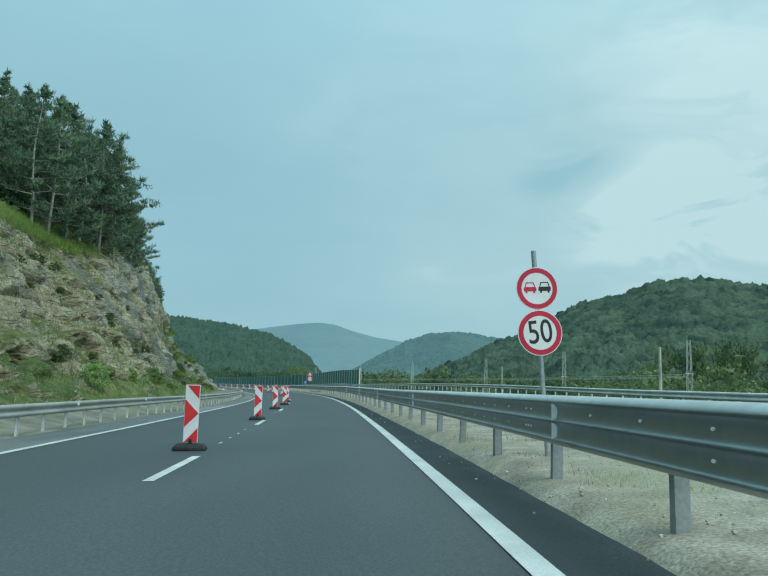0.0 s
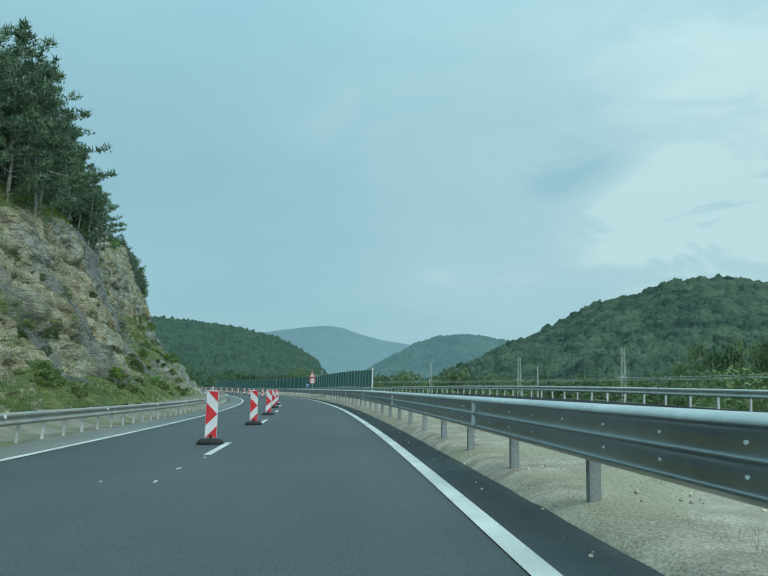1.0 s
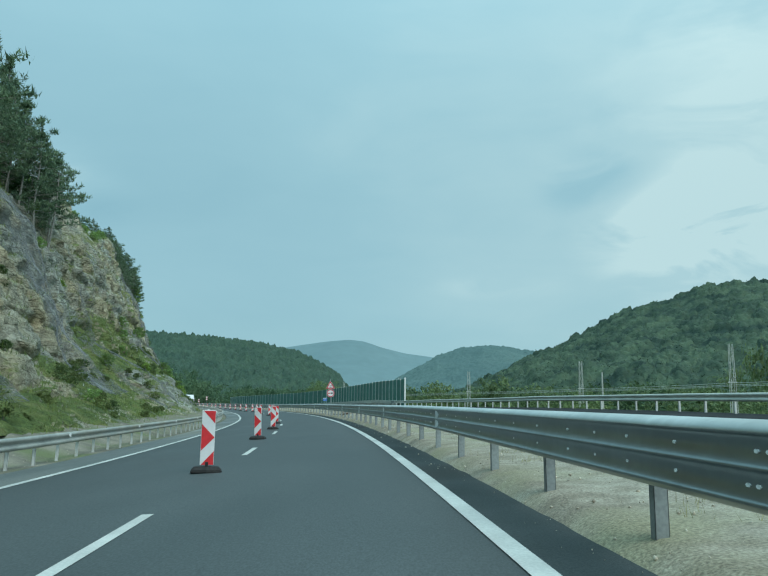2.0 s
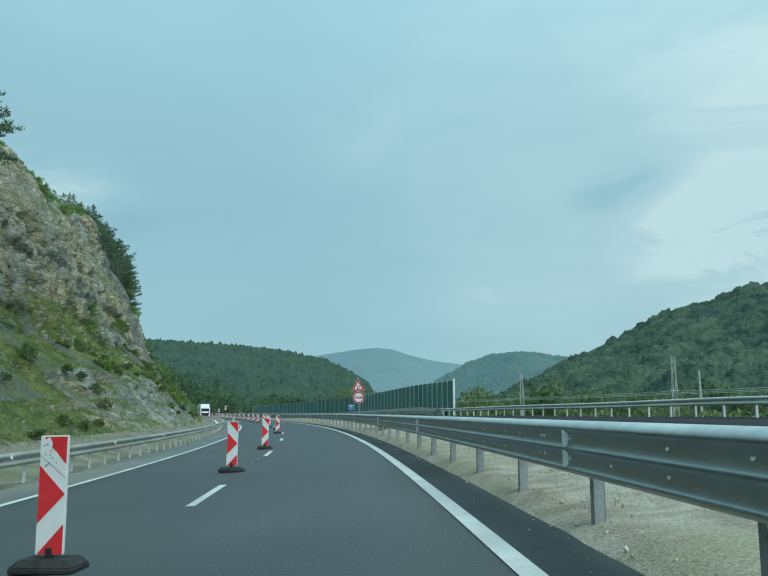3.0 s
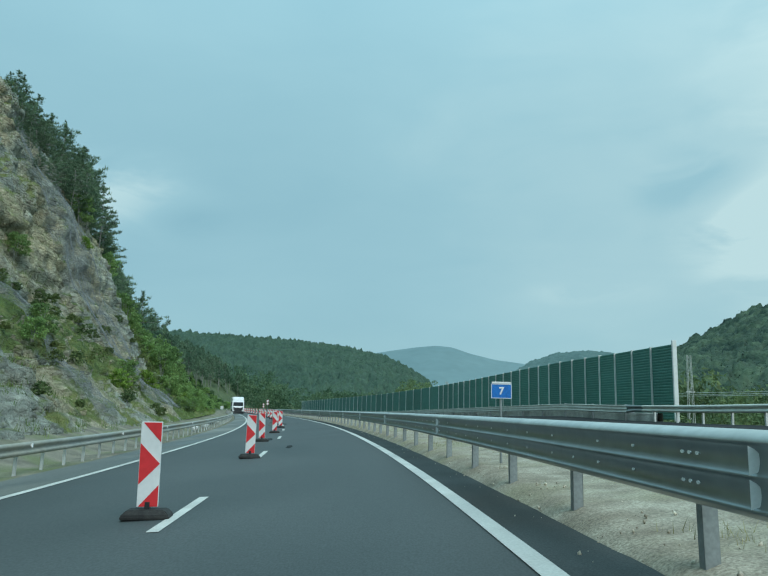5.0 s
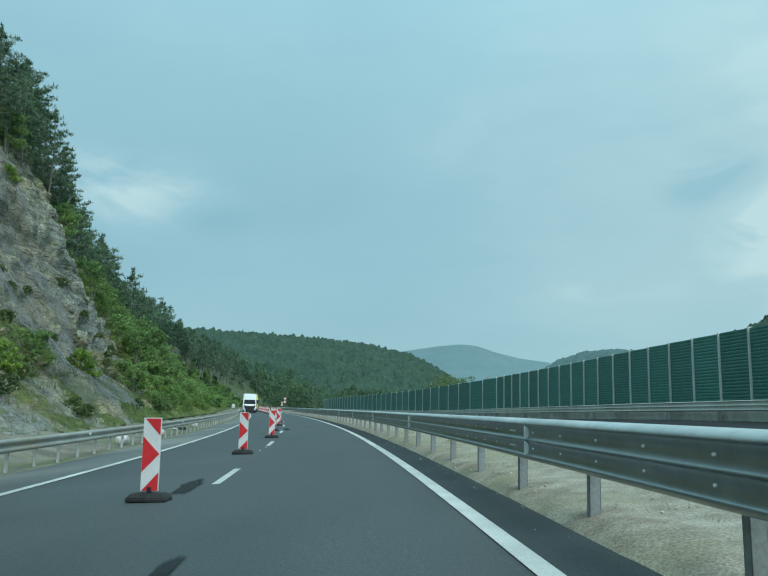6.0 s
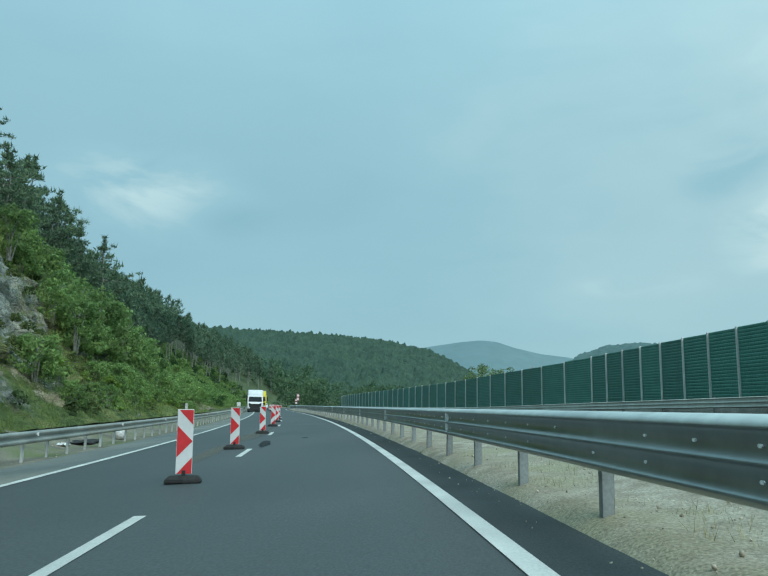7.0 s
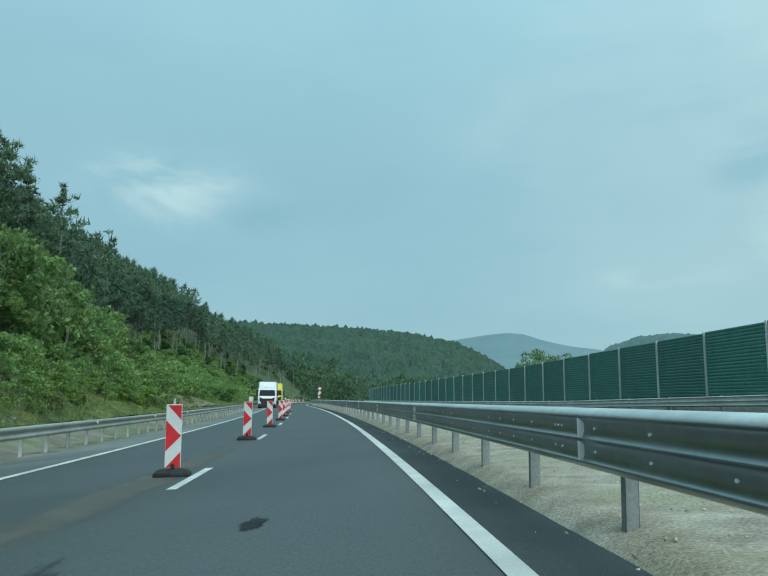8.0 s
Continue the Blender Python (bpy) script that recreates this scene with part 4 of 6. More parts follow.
# ---- lane-dividing beacons ----
def beacon(variant):
    root = thing("traffic_beacon", "red and white striped beacon board on a black rubber foot", "traffic beacon", "beacons between the lanes")
    bm = bmesh.new()
    pts = [(-.40, -.17), (.40, -.17), (.40, .17), (-.40, .17)]
    lo = [bm.verts.new((x * .72, y, 0)) for x, y in pts]
    mid = [bm.verts.new((x * .72, y, .05)) for x, y in pts]
    hi = [bm.verts.new((x * .56, y * .72, .115)) for x, y in pts]
    for a, b in ((lo, mid), (mid, hi)):
        for i in range(4):
            bm.faces.new((a[i], a[(i + 1) % 4], b[(i + 1) % 4], b[i]))
    bm.faces.new(hi)
    bm.faces.new(lo[::-1])
    bmesh.ops.bevel(bm, geom=bm.edges[:], offset=.012, segments=2, affect="EDGES")
    part("foot", bm, M["rubber"], root, "black recycled rubber foot")
    bm = bmesh.new()
    box(bm, -.128, .128, -.02, .02, .14, 1.165, .008)
    board = part("board", bm, M["white"], root)
    reds = ([(-.10, 1.155), (.122, 1.155), (.122, .915)], [(-.122, .905), (.122, .655), (-.122, .405)], [(.122, .40), (.122, .145), (-.11, .145)])
    for r_ in reds:
        bm = bmesh.new()
        if variant == 1:
            r_ = [(-x, z) for x, z in r_]
        plate(bm, r_, -.024, -.0205)
        part("red_stripe", bm, M["beacon_red"], board, "red reflective stripe")
    if variant == 3:
        bm = bmesh.new()
        plate(bm, [(-.124, 1.158), (-.092, 1.158), (-.078, 1.128), (-.052, 1.150), (-.035, 1.142), (-.012, 1.095), (-.020, 1.05), (.03, 1.02), (.122, .90), (.122, .80), (-.124, 1.0)], -.0258, -.0243)
        part("torn_sheet", bm, M["white"], board, "torn white sheeting with dark scuffs")
        rs_ = random.Random(8)
        for k_ in range(12):
            bm = bmesh.new()
            cx, cz, a = rs_.uniform(-.10, .05), rs_.uniform(.90, 1.09), rs_.uniform(0, 3)
            w_, h_ = rs_.uniform(.006, .018), rs_.uniform(.002, .005)
            plate(bm, [(cx + w_ * x * math.cos(a) - h_ * z * math.sin(a), cz + w_ * x * math.sin(a) + h_ * z * math.cos(a)) for x, z in ((-1, -.6), (.2, -1), (1, -.2), (.8, .8), (-.4, 1))], -.0270, -.0260)
            part("scuff", bm, M["black"], board)
    bm = bmesh.new()
    box(bm, -.03, .03, -.03, .03, .10, .20, .004)
    part("socket", bm, M["dark_metal"], root)
    if variant == 2:
        bm = bmesh.new()
        box(bm, -.02, .02, -.012, .012, 1.15, 1.26, .004)
        part("handle", bm, M["concrete"], root, "pale grip above the board")
    return root


BEACON_S = [12.1, 24.2, 36.3, 45.2, 54.9, 68.3, 79.1, 90.2, 111.4, 122.4, 133.1, 143.6, 154.6, 163.8, 175.0, 185.7, 196.0] + [206.3 + 10.2 * i for i in range(17)]
rb = random.Random(11)
kinds = [beacon(0), beacon(2)]
for i, s in enumerate(BEACON_S):
    top = 1 if s in (36.3, 79.1, 143.6, 154.6, 175.0) else 0
    u = -0.1 + rb.uniform(-.06, .04)
    u = {12.1: -.18, 24.2: -.1, 36.3: -.2, 45.2: -.03, 68.3: -.2, 79.1: -.13, 90.2: -.2, 111.4: -.17, 133.1: -.45, 143.6: -.28, 154.6: -.06, 163.8: -.3, 175.0: -.23, 185.7: -.18}.get(s, u)
    m_ = upright(s, u, .008, rb.uniform(-9, 9)) @ pose(0, 0, 0, rb.uniform(-1.5, 1.5), rb.uniform(-1.6, 1.6), 0)
    if i == 0:
        kinds[0].matrix_basis = m_
    elif s == 68.3:
        beacon(3).matrix_basis = m_
    elif s == 36.3:
        kinds[1].matrix_basis = m_
    else:
        copy_thing(kinds[top], m_)


# ---- road signs ----
def sign_post(root, h, r=.032):
    bm = bmesh.new()
    tube(bm, (0, .045, -.4), (0, .045, h), r, seg=14)
    part("pole", bm, M["zinc_post"], root, "grey steel tube")


def clamp(root, z):
    bm = bmesh.new()
    box(bm, -.06, .06, .0, .08, z - .02, z + .02, .004)
    part("clamp", bm, M["zinc_post"], root)


def round_plate(root, z, R):
    bm = bmesh.new()
    ring(bm, 0, R, -.004, .004, z)
    pl = part("round_plate", bm, M["white"], root, "round white sign plate with a red rim")
    bm = bmesh.new()
    ring(bm, R * .745, R * .965, -.0065, -.0045, z)
    part("red_rim", bm, M["red"], pl)
    clamp(root, z + .15)
    clamp(root, z - .15)
    return pl


def car_glyph(pl, cx, z, sc, mat, name):
    bm = bmesh.new()
    y0, y1 = -.0065, -.0045
    plate(bm, [(cx - .115 * sc, z - .05 * sc), (cx + .115 * sc, z - .05 * sc), (cx + .12 * sc, z + .01 * sc), (cx + .10 * sc, z + .03 * sc), (cx - .10 * sc, z + .03 * sc), (cx - .12 * sc, z + .01 * sc)], y0, y1)
    for sg in (-1, 1):
        a = [(cx + sg * .09 * sc, z - .085 * sc), (cx + sg * .055 * sc, z - .085 * sc), (cx + sg * .055 * sc, z - .048 * sc), (cx + sg * .09 * sc, z - .048 * sc)]
        plate(bm, a, y0, y1)
        plate(bm, [(cx + sg * .10 * sc, z + .029 * sc), (cx + sg * .078 * sc, z + .10 * sc), (cx + sg * .060 * sc, z + .10 * sc), (cx + sg * .082 * sc, z + .029 * sc)], y0, y1)
    plate(bm, [(cx - .078 * sc, z + .099 * sc), (cx + .078 * sc, z + .099 * sc), (cx + .074 * sc, z + .116 * sc), (cx - .074 * sc, z + .116 * sc)], y0, y1)
    part(name, bm, mat, pl)


def lettering(name, text, size, mat, parent, x, z, y=-.0048, wide=1.0, stroke=.012, lean=0.0):
    cu = bpy.data.curves.new(name, "FONT")
    cu.body, cu.size, cu.align_x, cu.align_y, cu.extrude, cu.offset = text, size, "CENTER", "CENTER", .001, stroke
    tmp = new("tmp", cu)
    me = bpy.data.meshes.new_from_object(tmp.evaluated_get(bpy.context.evaluated_depsgraph_get()))
    bpy.data.objects.remove(tmp)
    bpy.data.curves.remove(cu)
    me.transform(Matrix.Translation((x, y, z)) @ Matrix.Rotation(radians(90), 4, "X") @ Matrix.Rotation(radians(lean), 4, "Z") @ Matrix.Diagonal((wide, 1, 1, 1)))
    me.materials.clear()
    return part(name, me, mat, parent)


def road_sign_speed():
    root = thing("road_sign", "no-overtaking plate above a speed limit 50 plate on a grey pole", "road sign")
    sign_post(root, 3.2, .036)
    a = round_plate(root, 2.63, .315)
    car_glyph(a, -.105, 2.63, .8, M["red"], "red_car")
    car_glyph(a, .115, 2.63, .8, M["black"], "black_car")
    b = round_plate(root, 1.975, .335)
    lettering("number", "50", .48, M["black"], b, 0, 1.975, wide=.80, stroke=.003, lean=4)
    return root


def road_sign_two_way():
    root = thing("road_sign", "two-way traffic warning triangle above a no-overtaking plate on a grey pole", "road sign")
    sign_post(root, 3.17)
    a = round_plate(root, 1.92, .345)
    car_glyph(a, -.115, 1.92, .88, M["red"], "red_car")
    car_glyph(a, .125, 1.92, .88, M["black"], "black_car")
    bm = bmesh.new()
    cz, R = 2.545, .47
    tri = lambda r: [(-r * .866, cz - r * .5), (r * .866, cz - r * .5), (0, cz + r)]
    plate(bm, tri(R), -.004, .004)
    bmesh.ops.bevel(bm, geom=[e_ for e_ in bm.edges if abs(e_.verts[0].co.y - e_.verts[1].co.y) > .005], offset=.03, segments=3, affect="EDGES")
    pl = part("triangle_plate", bm, M["white"], root, "white warning triangle with a red border")
    bm = bmesh.new()
    o, i_ = tri(R * .955), tri(R * .60)
    for q in range(3):
        w = (q + 1) % 3
        plate(bm, [o[q], o[w], i_[w], i_[q]], -.0065, -.0045)
    part("red_border", bm, M["red"], pl)
    for cx, up, nm in ((-.045, -1, "down_arrow"), (.05, 1, "up_arrow")):
        bm = bmesh.new()
        z0 = cz - .03
        plate(bm, [(cx - .014, z0 - .13 * up), (cx + .014, z0 - .13 * up), (cx + .014, z0 + .05 * up), (cx - .014, z0 + .05 * up)], -.0065, -.0045)
        plate(bm, [(cx - .045, z0 + .045 * up), (cx + .045, z0 + .045 * up), (cx, z0 + .14 * up)], -.0066, -.0046)
        part(nm, bm, M["black"], pl)
    clamp(root, 2.45)
    return root


def leaning(m_, z, degrees):
    """Tips a pose sideways about a point z metres up."""
    return m_ @ pose(0, 0, z) @ pose(0, 0, 0, 0, -degrees, 0) @ pose(0, 0, -z)


road_sign_speed().matrix_basis = leaning(upright(9.0, 5.30, -.05, 2), 2.3, 4.2)
road_sign_two_way().matrix_basis = leaning(upright(104.3, 4.53, .10, 2), 1.7, 2.4)
route = thing("road_sign", "small blue route sign with a white 7 on a grey pole", "road sign")
sign_post(route, 1.42, .025)
bm = bmesh.new()
box(bm, -.20, .20, -.012, .0, 1.27, 1.55, .005)
pl = part("blue_plate", bm, M["blue"], route)
bm = bmesh.new()
for q in ([(-.195, 1.275), (.195, 1.275), (.195, 1.285), (-.195, 1.285)], [(-.195, 1.535), (.195, 1.535), (.195, 1.545), (-.195, 1.545)],
          [(-.195, 1.285), (-.185, 1.285), (-.185, 1.535), (-.195, 1.535)], [(.185, 1.285), (.195, 1.285), (.195, 1.535), (.185, 1.535)]):
    plate(bm, q, -.0155, -.0125)
part("white_border", bm, M["white"], pl)
lettering("number", "7", .19, M["white"], pl, .0, 1.41, -.0145, stroke=.006)
bm = bmesh.new()
box(bm, -.18, .18, -.02, .03, 1.55, 1.585, .006)
part("cap_rail", bm, M["white"], pl, "pale cap on the plate")
route.matrix_basis = upright(115.65, 5.22, .08)


def far_sign(s, u, shape, label, z=2.0):
    root = thing("road_sign", label, "road sign")
    sign_post(root, z + .9)
    if shape == "round":
        round_plate(root, z + .55, .345)
        round_plate(root, z - .2, .345)
    else:
        bm = bmesh.new()
        box(bm, -.35, .35, -.01, 0, z - .3, z + .5, .004)
        part("plate", bm, M["white"], root)
    root.matrix_basis = upright(s, u, -.05)


far_sign(304, 5.9, "round", "two round red-rimmed plates on a grey pole", 2.7)
far_sign(350, 5.6, "round", "two round red-rimmed plates on a distant grey pole")
far_sign(288, -6.3, "board", "small white board on a pole beside the verge", 1.2)


# ---- plants ----
def tri_cloud(centres, radii, per, size, rng, flat=0.75, up=0.0, slim=.6):
    """Small leaf triangles round each centre, all as one array of points, three a leaf."""
    c = np.repeat(np.asarray(centres, float), per, axis=0)
    r = np.repeat(np.asarray(radii, float), per)
    n = len(c)
    d = rng.normal(size=(n, 3))
    d /= np.linalg.norm(d, axis=1)[:, None]
    rad = r * rng.uniform(.35, 1.0, n) ** .6
    p = c + d * rad[:, None] * np.array([1, 1, flat])
    a = rng.normal(size=(n, 3))
    b = rng.normal(size=(n, 3))
    # leaves lie rather along the surface of their clump
    a -= d * (a * d).sum(1)[:, None] * .6
    b -= d * (b * d).sum(1)[:, None] * .6
    a /= np.linalg.norm(a, axis=1)[:, None]
    b /= np.linalg.norm(b, axis=1)[:, None]
    sz = (size * rng.uniform(.6, 1.35, n))[:, None]
    v = np.stack([p - a * sz * slim, p + a * sz * slim, p + b * sz + np.array([0, 0, up]) * sz], 1)
    return v.reshape(-1, 3)


def limb(v, f, p, q, r1, r2, seg=5):
    p, q = np.asarray(p, float), np.asarray(q, float)
    d = q - p
    d /= np.linalg.norm(d) + 1e-9
    a = np.cross(d, [.3, .9, .1])
    a /= np.linalg.norm(a)
    b = np.cross(d, a)
    b0 = len(v)
    for c, r in ((p, r1), (q, r2)):
        for k in range(seg):
            t = 2 * math.pi * k / seg
            v.append(c + (a * math.cos(t) + b * math.sin(t)) * r)
    f += [(b0 + k, b0 + (k + 1) % seg, b0 + seg + (k + 1) % seg, b0 + seg + k) for k in range(seg)]


def pine_meshes(seed, h, crown, spread, per=21, size=.36, whorls=12, mat="needles", flat=.38):
    """A black pine: bent trunk, uneven limbs that rise at their ends, flat dark tufts. Returns trunk and crown."""
    rng = np.random.default_rng(seed)
    v, f = [], []
    lean = rng.normal(0, .025, 2)
    axis_ = lambda z: np.array([lean[0] * z + .14 * math.sin(z * .55 + seed), lean[1] * z + .14 * math.cos(z * .45), z])
    n = 9
    zs = np.linspace(-.6, h * .97, n)
    rad = lambda z: .0095 * h * (1 - .9 * max(z, 0) / h) + .02
    for a, b in zip(zs[:-1], zs[1:]):
        limb(v, f, axis_(a), axis_(b), rad(a), rad(b), 7)
    cen, rr = [], []
    side = rng.uniform(0, 6.28)
    for i in range(whorls):
        t = (i + .5 * rng.random()) / whorls
        z = h * (crown + (1 - crown) * t * .96)
        ln0 = spread * (1 - t) ** .72 * (.62 + .38 * min(t * 5, 1)) + .22
        k = rng.integers(3, 6)
        a0 = rng.uniform(0, 6.28)
        for j in range(k):
            ang = a0 + j * 6.28 / k + rng.normal(0, .35)
            ln = ln0 * rng.uniform(.45, 1.2) * (1 + .22 * math.cos(ang - side))
            base = axis_(z + rng.normal(0, .15))
            kink = base + np.array([math.cos(ang), math.sin(ang), rng.uniform(-.05, .2)]) * ln * .55
            tip = kink + np.array([math.cos(ang + rng.normal(0, .3)), math.sin(ang + rng.normal(0, .3)), rng.uniform(.2, .7)]) * ln * .5
            limb(v, f, base, kink, .03 + .012 * ln, .02, 3)
            limb(v, f, kink, tip, .02, .01, 3)
            m = max(2, int(ln * 2.0))
            for q in range(m):
                g = .40 + .60 * (q + .7) / m
                at = base + (kink - base) * g / .55 if g < .55 else kink + (tip - kink) * (g - .55) / .45
                off = rng.normal(0, .25, 3) * np.array([1, 1, .35])
                cen.append(at + off + np.array([0, 0, .12]))
                rr.append(rng.uniform(.28, .54) * (.75 + .09 * spread))
    for q in range(7):
        cen.append(axis_(h * (.88 + .02 * q)) + rng.normal(0, .08, 3))
        rr.append(.36 - .03 * q)
    for q in range(7):
        z = h * crown * rng.uniform(.4, 1)
        ang = rng.uniform(0, 6.28)
        limb(v, f, axis_(z), axis_(z) + np.array([math.cos(ang), math.sin(ang), .1]) * rng.uniform(.4, 1.2), .025, .008, 4)
    trunk = mesh_of("trunk", v, f, M["bark"], True)
    tv = tri_cloud(cen, rr, per, size, rng, flat, .55, .22)
    return trunk, big_mesh("crown", tv, np.arange(len(tv)).reshape(-1, 3), M[mat]), tv


def bush_meshes(seed, h, w, mat, clumps=56, per=34, size=.175, stems=5):
    rng = np.random.default_rng(seed)
    v, f = [], []
    cen, rr = [], []
    for i in range(stems):
        a = rng.uniform(0, 6.28)
        tip = np.array([math.cos(a) * w * .3 * rng.random(), math.sin(a) * w * .3 * rng.random(), h * rng.uniform(.55, .9)])
        mid = tip * .5 + rng.normal(0, .08, 3)
        limb(v, f, (tip[0] * .2, tip[1] * .2, -.3), mid, .02 + .012 * h, .015 + .006 * h, 5)
        limb(v, f, mid, tip, .015 + .006 * h, .008, 4)
        for q in range(3):
            b = rng.uniform(0, 6.28)
            limb(v, f, mid + (tip - mid) * rng.random(), tip + np.array([math.cos(b), math.sin(b), .2]) * w * .25, .012, .005, 3)
    for i in range(clumps):
        a = rng.uniform(0, 6.28)
        z = rng.uniform(.08, 1.0)
        wr = w * .5 * math.sqrt(max(0.02, 1 - (z * 1.05 - .35) ** 2 / .55)) * rng.uniform(.35, 1.0)
        cen.append((math.cos(a) * wr, math.sin(a) * wr, z * h * rng.uniform(.85, 1.02)))
        rr.append(rng.uniform(.09, .19) * (w + h) * .5)
    tv = tri_cloud(cen, rr, per, size, rng, .5, -.2)
    return mesh_of("stem", v, f, M["bark"], True), big_mesh("foliage", tv, np.arange(len(tv)).reshape(-1, 3), mat)


def plant(name, label, category, group, meshes, names):
    root = thing(name, label, category, group)
    for me, nm in zip(meshes, names):
        part(nm, me, None, root)
    return root


def spread_out(root, places):
    """Copies of a plant at (place, height factor, turn); the first is the plant itself."""
    for i, (p, k_, a) in enumerate(places):
        m_ = pose(float(p[0]), float(p[1]), float(p[2]), 0, 0, a) @ Matrix.Diagonal((k_, k_, k_, 1))
        if i == 0:
            root.matrix_basis = m_
        else:
            ob = copy_thing(root, Matrix.Identity(4))
            ob.matrix_basis = m_


rng = np.random.default_rng(21)
PINES = [pine_meshes(i, 13.0, c_, w_, mat="wood_needles" if c_ > .5 else "needles", flat=.27 if c_ < .3 else .38, whorls=10 if c_ < .3 else 12, per=25) for i, (c_, w_) in enumerate(((.10, 4.3), (.20, 4.1), (.06, 4.8), (.24, 4.6), (.14, 3.9), (.52, 3.2), (.60, 2.9), (.10, 6.0), (.14, 5.4)))]
pines = [plant("pine_tree", "dark green black pine with a bare grey-brown trunk above the road", "tree", "pines above the road", p_[:2], ("trunk", "crown")) for p_ in PINES]
sets = [[] for _ in pines]


def add_pine(s, u, h, kind=None):
    s = later(s)
    p = along(s, u, bank_z(s, u) - .25)
    sets[kind if kind is not None else int(rng.integers(5, 7)) if s > 236 and u > -34 else int(rng.integers(5)) if h > 8 else int(rng.choice([7, 8, 2]))].append((p, h / 13.0, rng.uniform(0, 360)))


def scatter(n, s0, s1, u0, u1, gap, seed):
    rr = np.random.default_rng(seed)
    out = []
    for _ in range(n * 30):
        if len(out) >= n:
            break
        s, u = rr.uniform(s0, s1), rr.uniform(u0, u1)
        if all((s - a) ** 2 + (u - b) ** 2 > gap * gap for a, b in out):
            out.append((s, u))
    return out


# tall pines on the first crest
for s, u in scatter(50, 52, 119, -36, -21.6, 2.8, 1):
    add_pine(s, u - max(0, (s - 75) * .055), rng.uniform(10.5, 14.0))
for s, u, h in ((55, -20.2, 11.5), (58.5, -19.8, 12), (62, -19.6, 12.5), (66, -19.4, 11.5), (69.5, -18.6, 13), (73.4, -18.2, 11.5), (72.0, -19.6, 13), (75.5, -19.6, 10.5),
                (109.3, -21.0, 9.5), (105.5, -21.4, 9.5), (112.2, -22.0, 8.6), (104.5, -22.4, 9.5), (84, -21.5, 8.2), (88.5, -21.4, 8.4), (93, -22.2, 8), (98, -22.8, 8), (104, -23.4, 7.5)):
    add_pine(s, u, h, 2 if h >= 12.5 else None)
# small ones along the edge of the second crest, then taller again
for s, u in scatter(30, 152, 186, -30, -23.6, 1.7, 2) + scatter(34, 158, 190, -23.6, -19.8, 1.5, 22):
    add_pine(s, u, float(np.interp(s, [152, 156, 160, 165, 170, 180], [1.3, 1.6, 2.3, 4.2, 5.6, 7.8])) * rng.uniform(.7, 1.05))
for s, u in scatter(20, 183, 206, -34, -22.0, 2.8, 4):
    add_pine(s, u, rng.uniform(7.5, 11))
for s, u in scatter(22, 206, 228, -34, -23, 2.6, 44):
    add_pine(s, u, rng.uniform(10.5, 12.8))
for s, u, h in ((112, -22.6, 7.5), (115, -23, 7), (108, -22.6, 7.5), (118, -23.4, 6.5), (215.4, -25.6, 14), (217, -23.4, 12.5), (224.7, -23.2, 14), (227.4, -22.6, 11), (221, -24, 13), (222.5, -22.4, 11), (211, -25, 12)):
    add_pine(s, u, h, int(rng.choice([0, 2])))
for s, u in scatter(84, 230, 345, -38, -21, 3.2, 5):
    add_pine(s, u - (3 if s > 260 else 0), rng.uniform(*((10, 13) if s < 280 else (9.5, 13))))
for s, u, h in ((79.5, -19.6, 13.2), (186.5, -20.6, 8.5), (226.5, -21.0, 14.5)):
    add_pine(s, u, h, 2)
for root, places in zip(pines, sets):
    spread_out(root, places)

# the wood behind them
rr = np.random.default_rng(8)
SMALL = [pine_meshes(40 + i, 13.0, .52, 2.9, per=5, size=.85, whorls=7) for i in range(3)]
wv, tv_, tf_ = [], [], []
for s, u in scatter(420, 200, 440, -82, -38, 3.3, 6) + scatter(150, 40, 150, -62, -36, 3.0, 7) + scatter(110, 345, 450, -40, -20, 3.0, 9):
    tr, cr, tv = SMALL[int(rr.integers(3))]
    s, k_ = later(s), rr.uniform(.85, 1.15) * (.78 if s > 310 and u > -56 else 1)
    a = rr.uniform(0, 6.28)
    z = bank_z(s, max(u, -64)) - max(0, -64 - u) * -.35
    p = along(s, u, z - .3)
    R = np.array([[math.cos(a), -math.sin(a), 0], [math.sin(a), math.cos(a), 0], [0, 0, 1]]) * k_
    wv.append(tv @ R.T + p)
    if u > -43:
        b0 = sum(len(q) for q in tv_)
        co = np.array([q.co[:] for q in tr.vertices]) @ R.T + p
        tf_.append(np.array([q.vertices[:] for q in tr.polygons]) + b0)
        tv_.append(co)
wv = np.concatenate(wv)
wood = thing("pine_wood", "dense dark pine wood on the slope above the road", "wood", kind="stuff", data=big_mesh("pine_wood", wv, np.arange(len(wv)).reshape(-1, 3), M["wood_needles"]))
part("trunks", big_mesh("trunks", np.concatenate(tv_), np.concatenate(tf_), M["bark"]), None, wood)["kind"] = "stuff"

# leafy bushes on the bank and on ledges
BUSH = [plant("bush", "leafy bright green bush on the roadside bank", "bush", "bushes on the bank", bush_meshes(60 + i, h, w, M[mt]), ("stem", "foliage"))
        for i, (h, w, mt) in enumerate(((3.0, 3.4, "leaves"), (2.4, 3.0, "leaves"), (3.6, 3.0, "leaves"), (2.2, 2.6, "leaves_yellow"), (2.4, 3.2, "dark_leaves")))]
bsets = [[] for _ in BUSH]
far_bushes = [[] for _ in BUSH]
rr = np.random.default_rng(31)


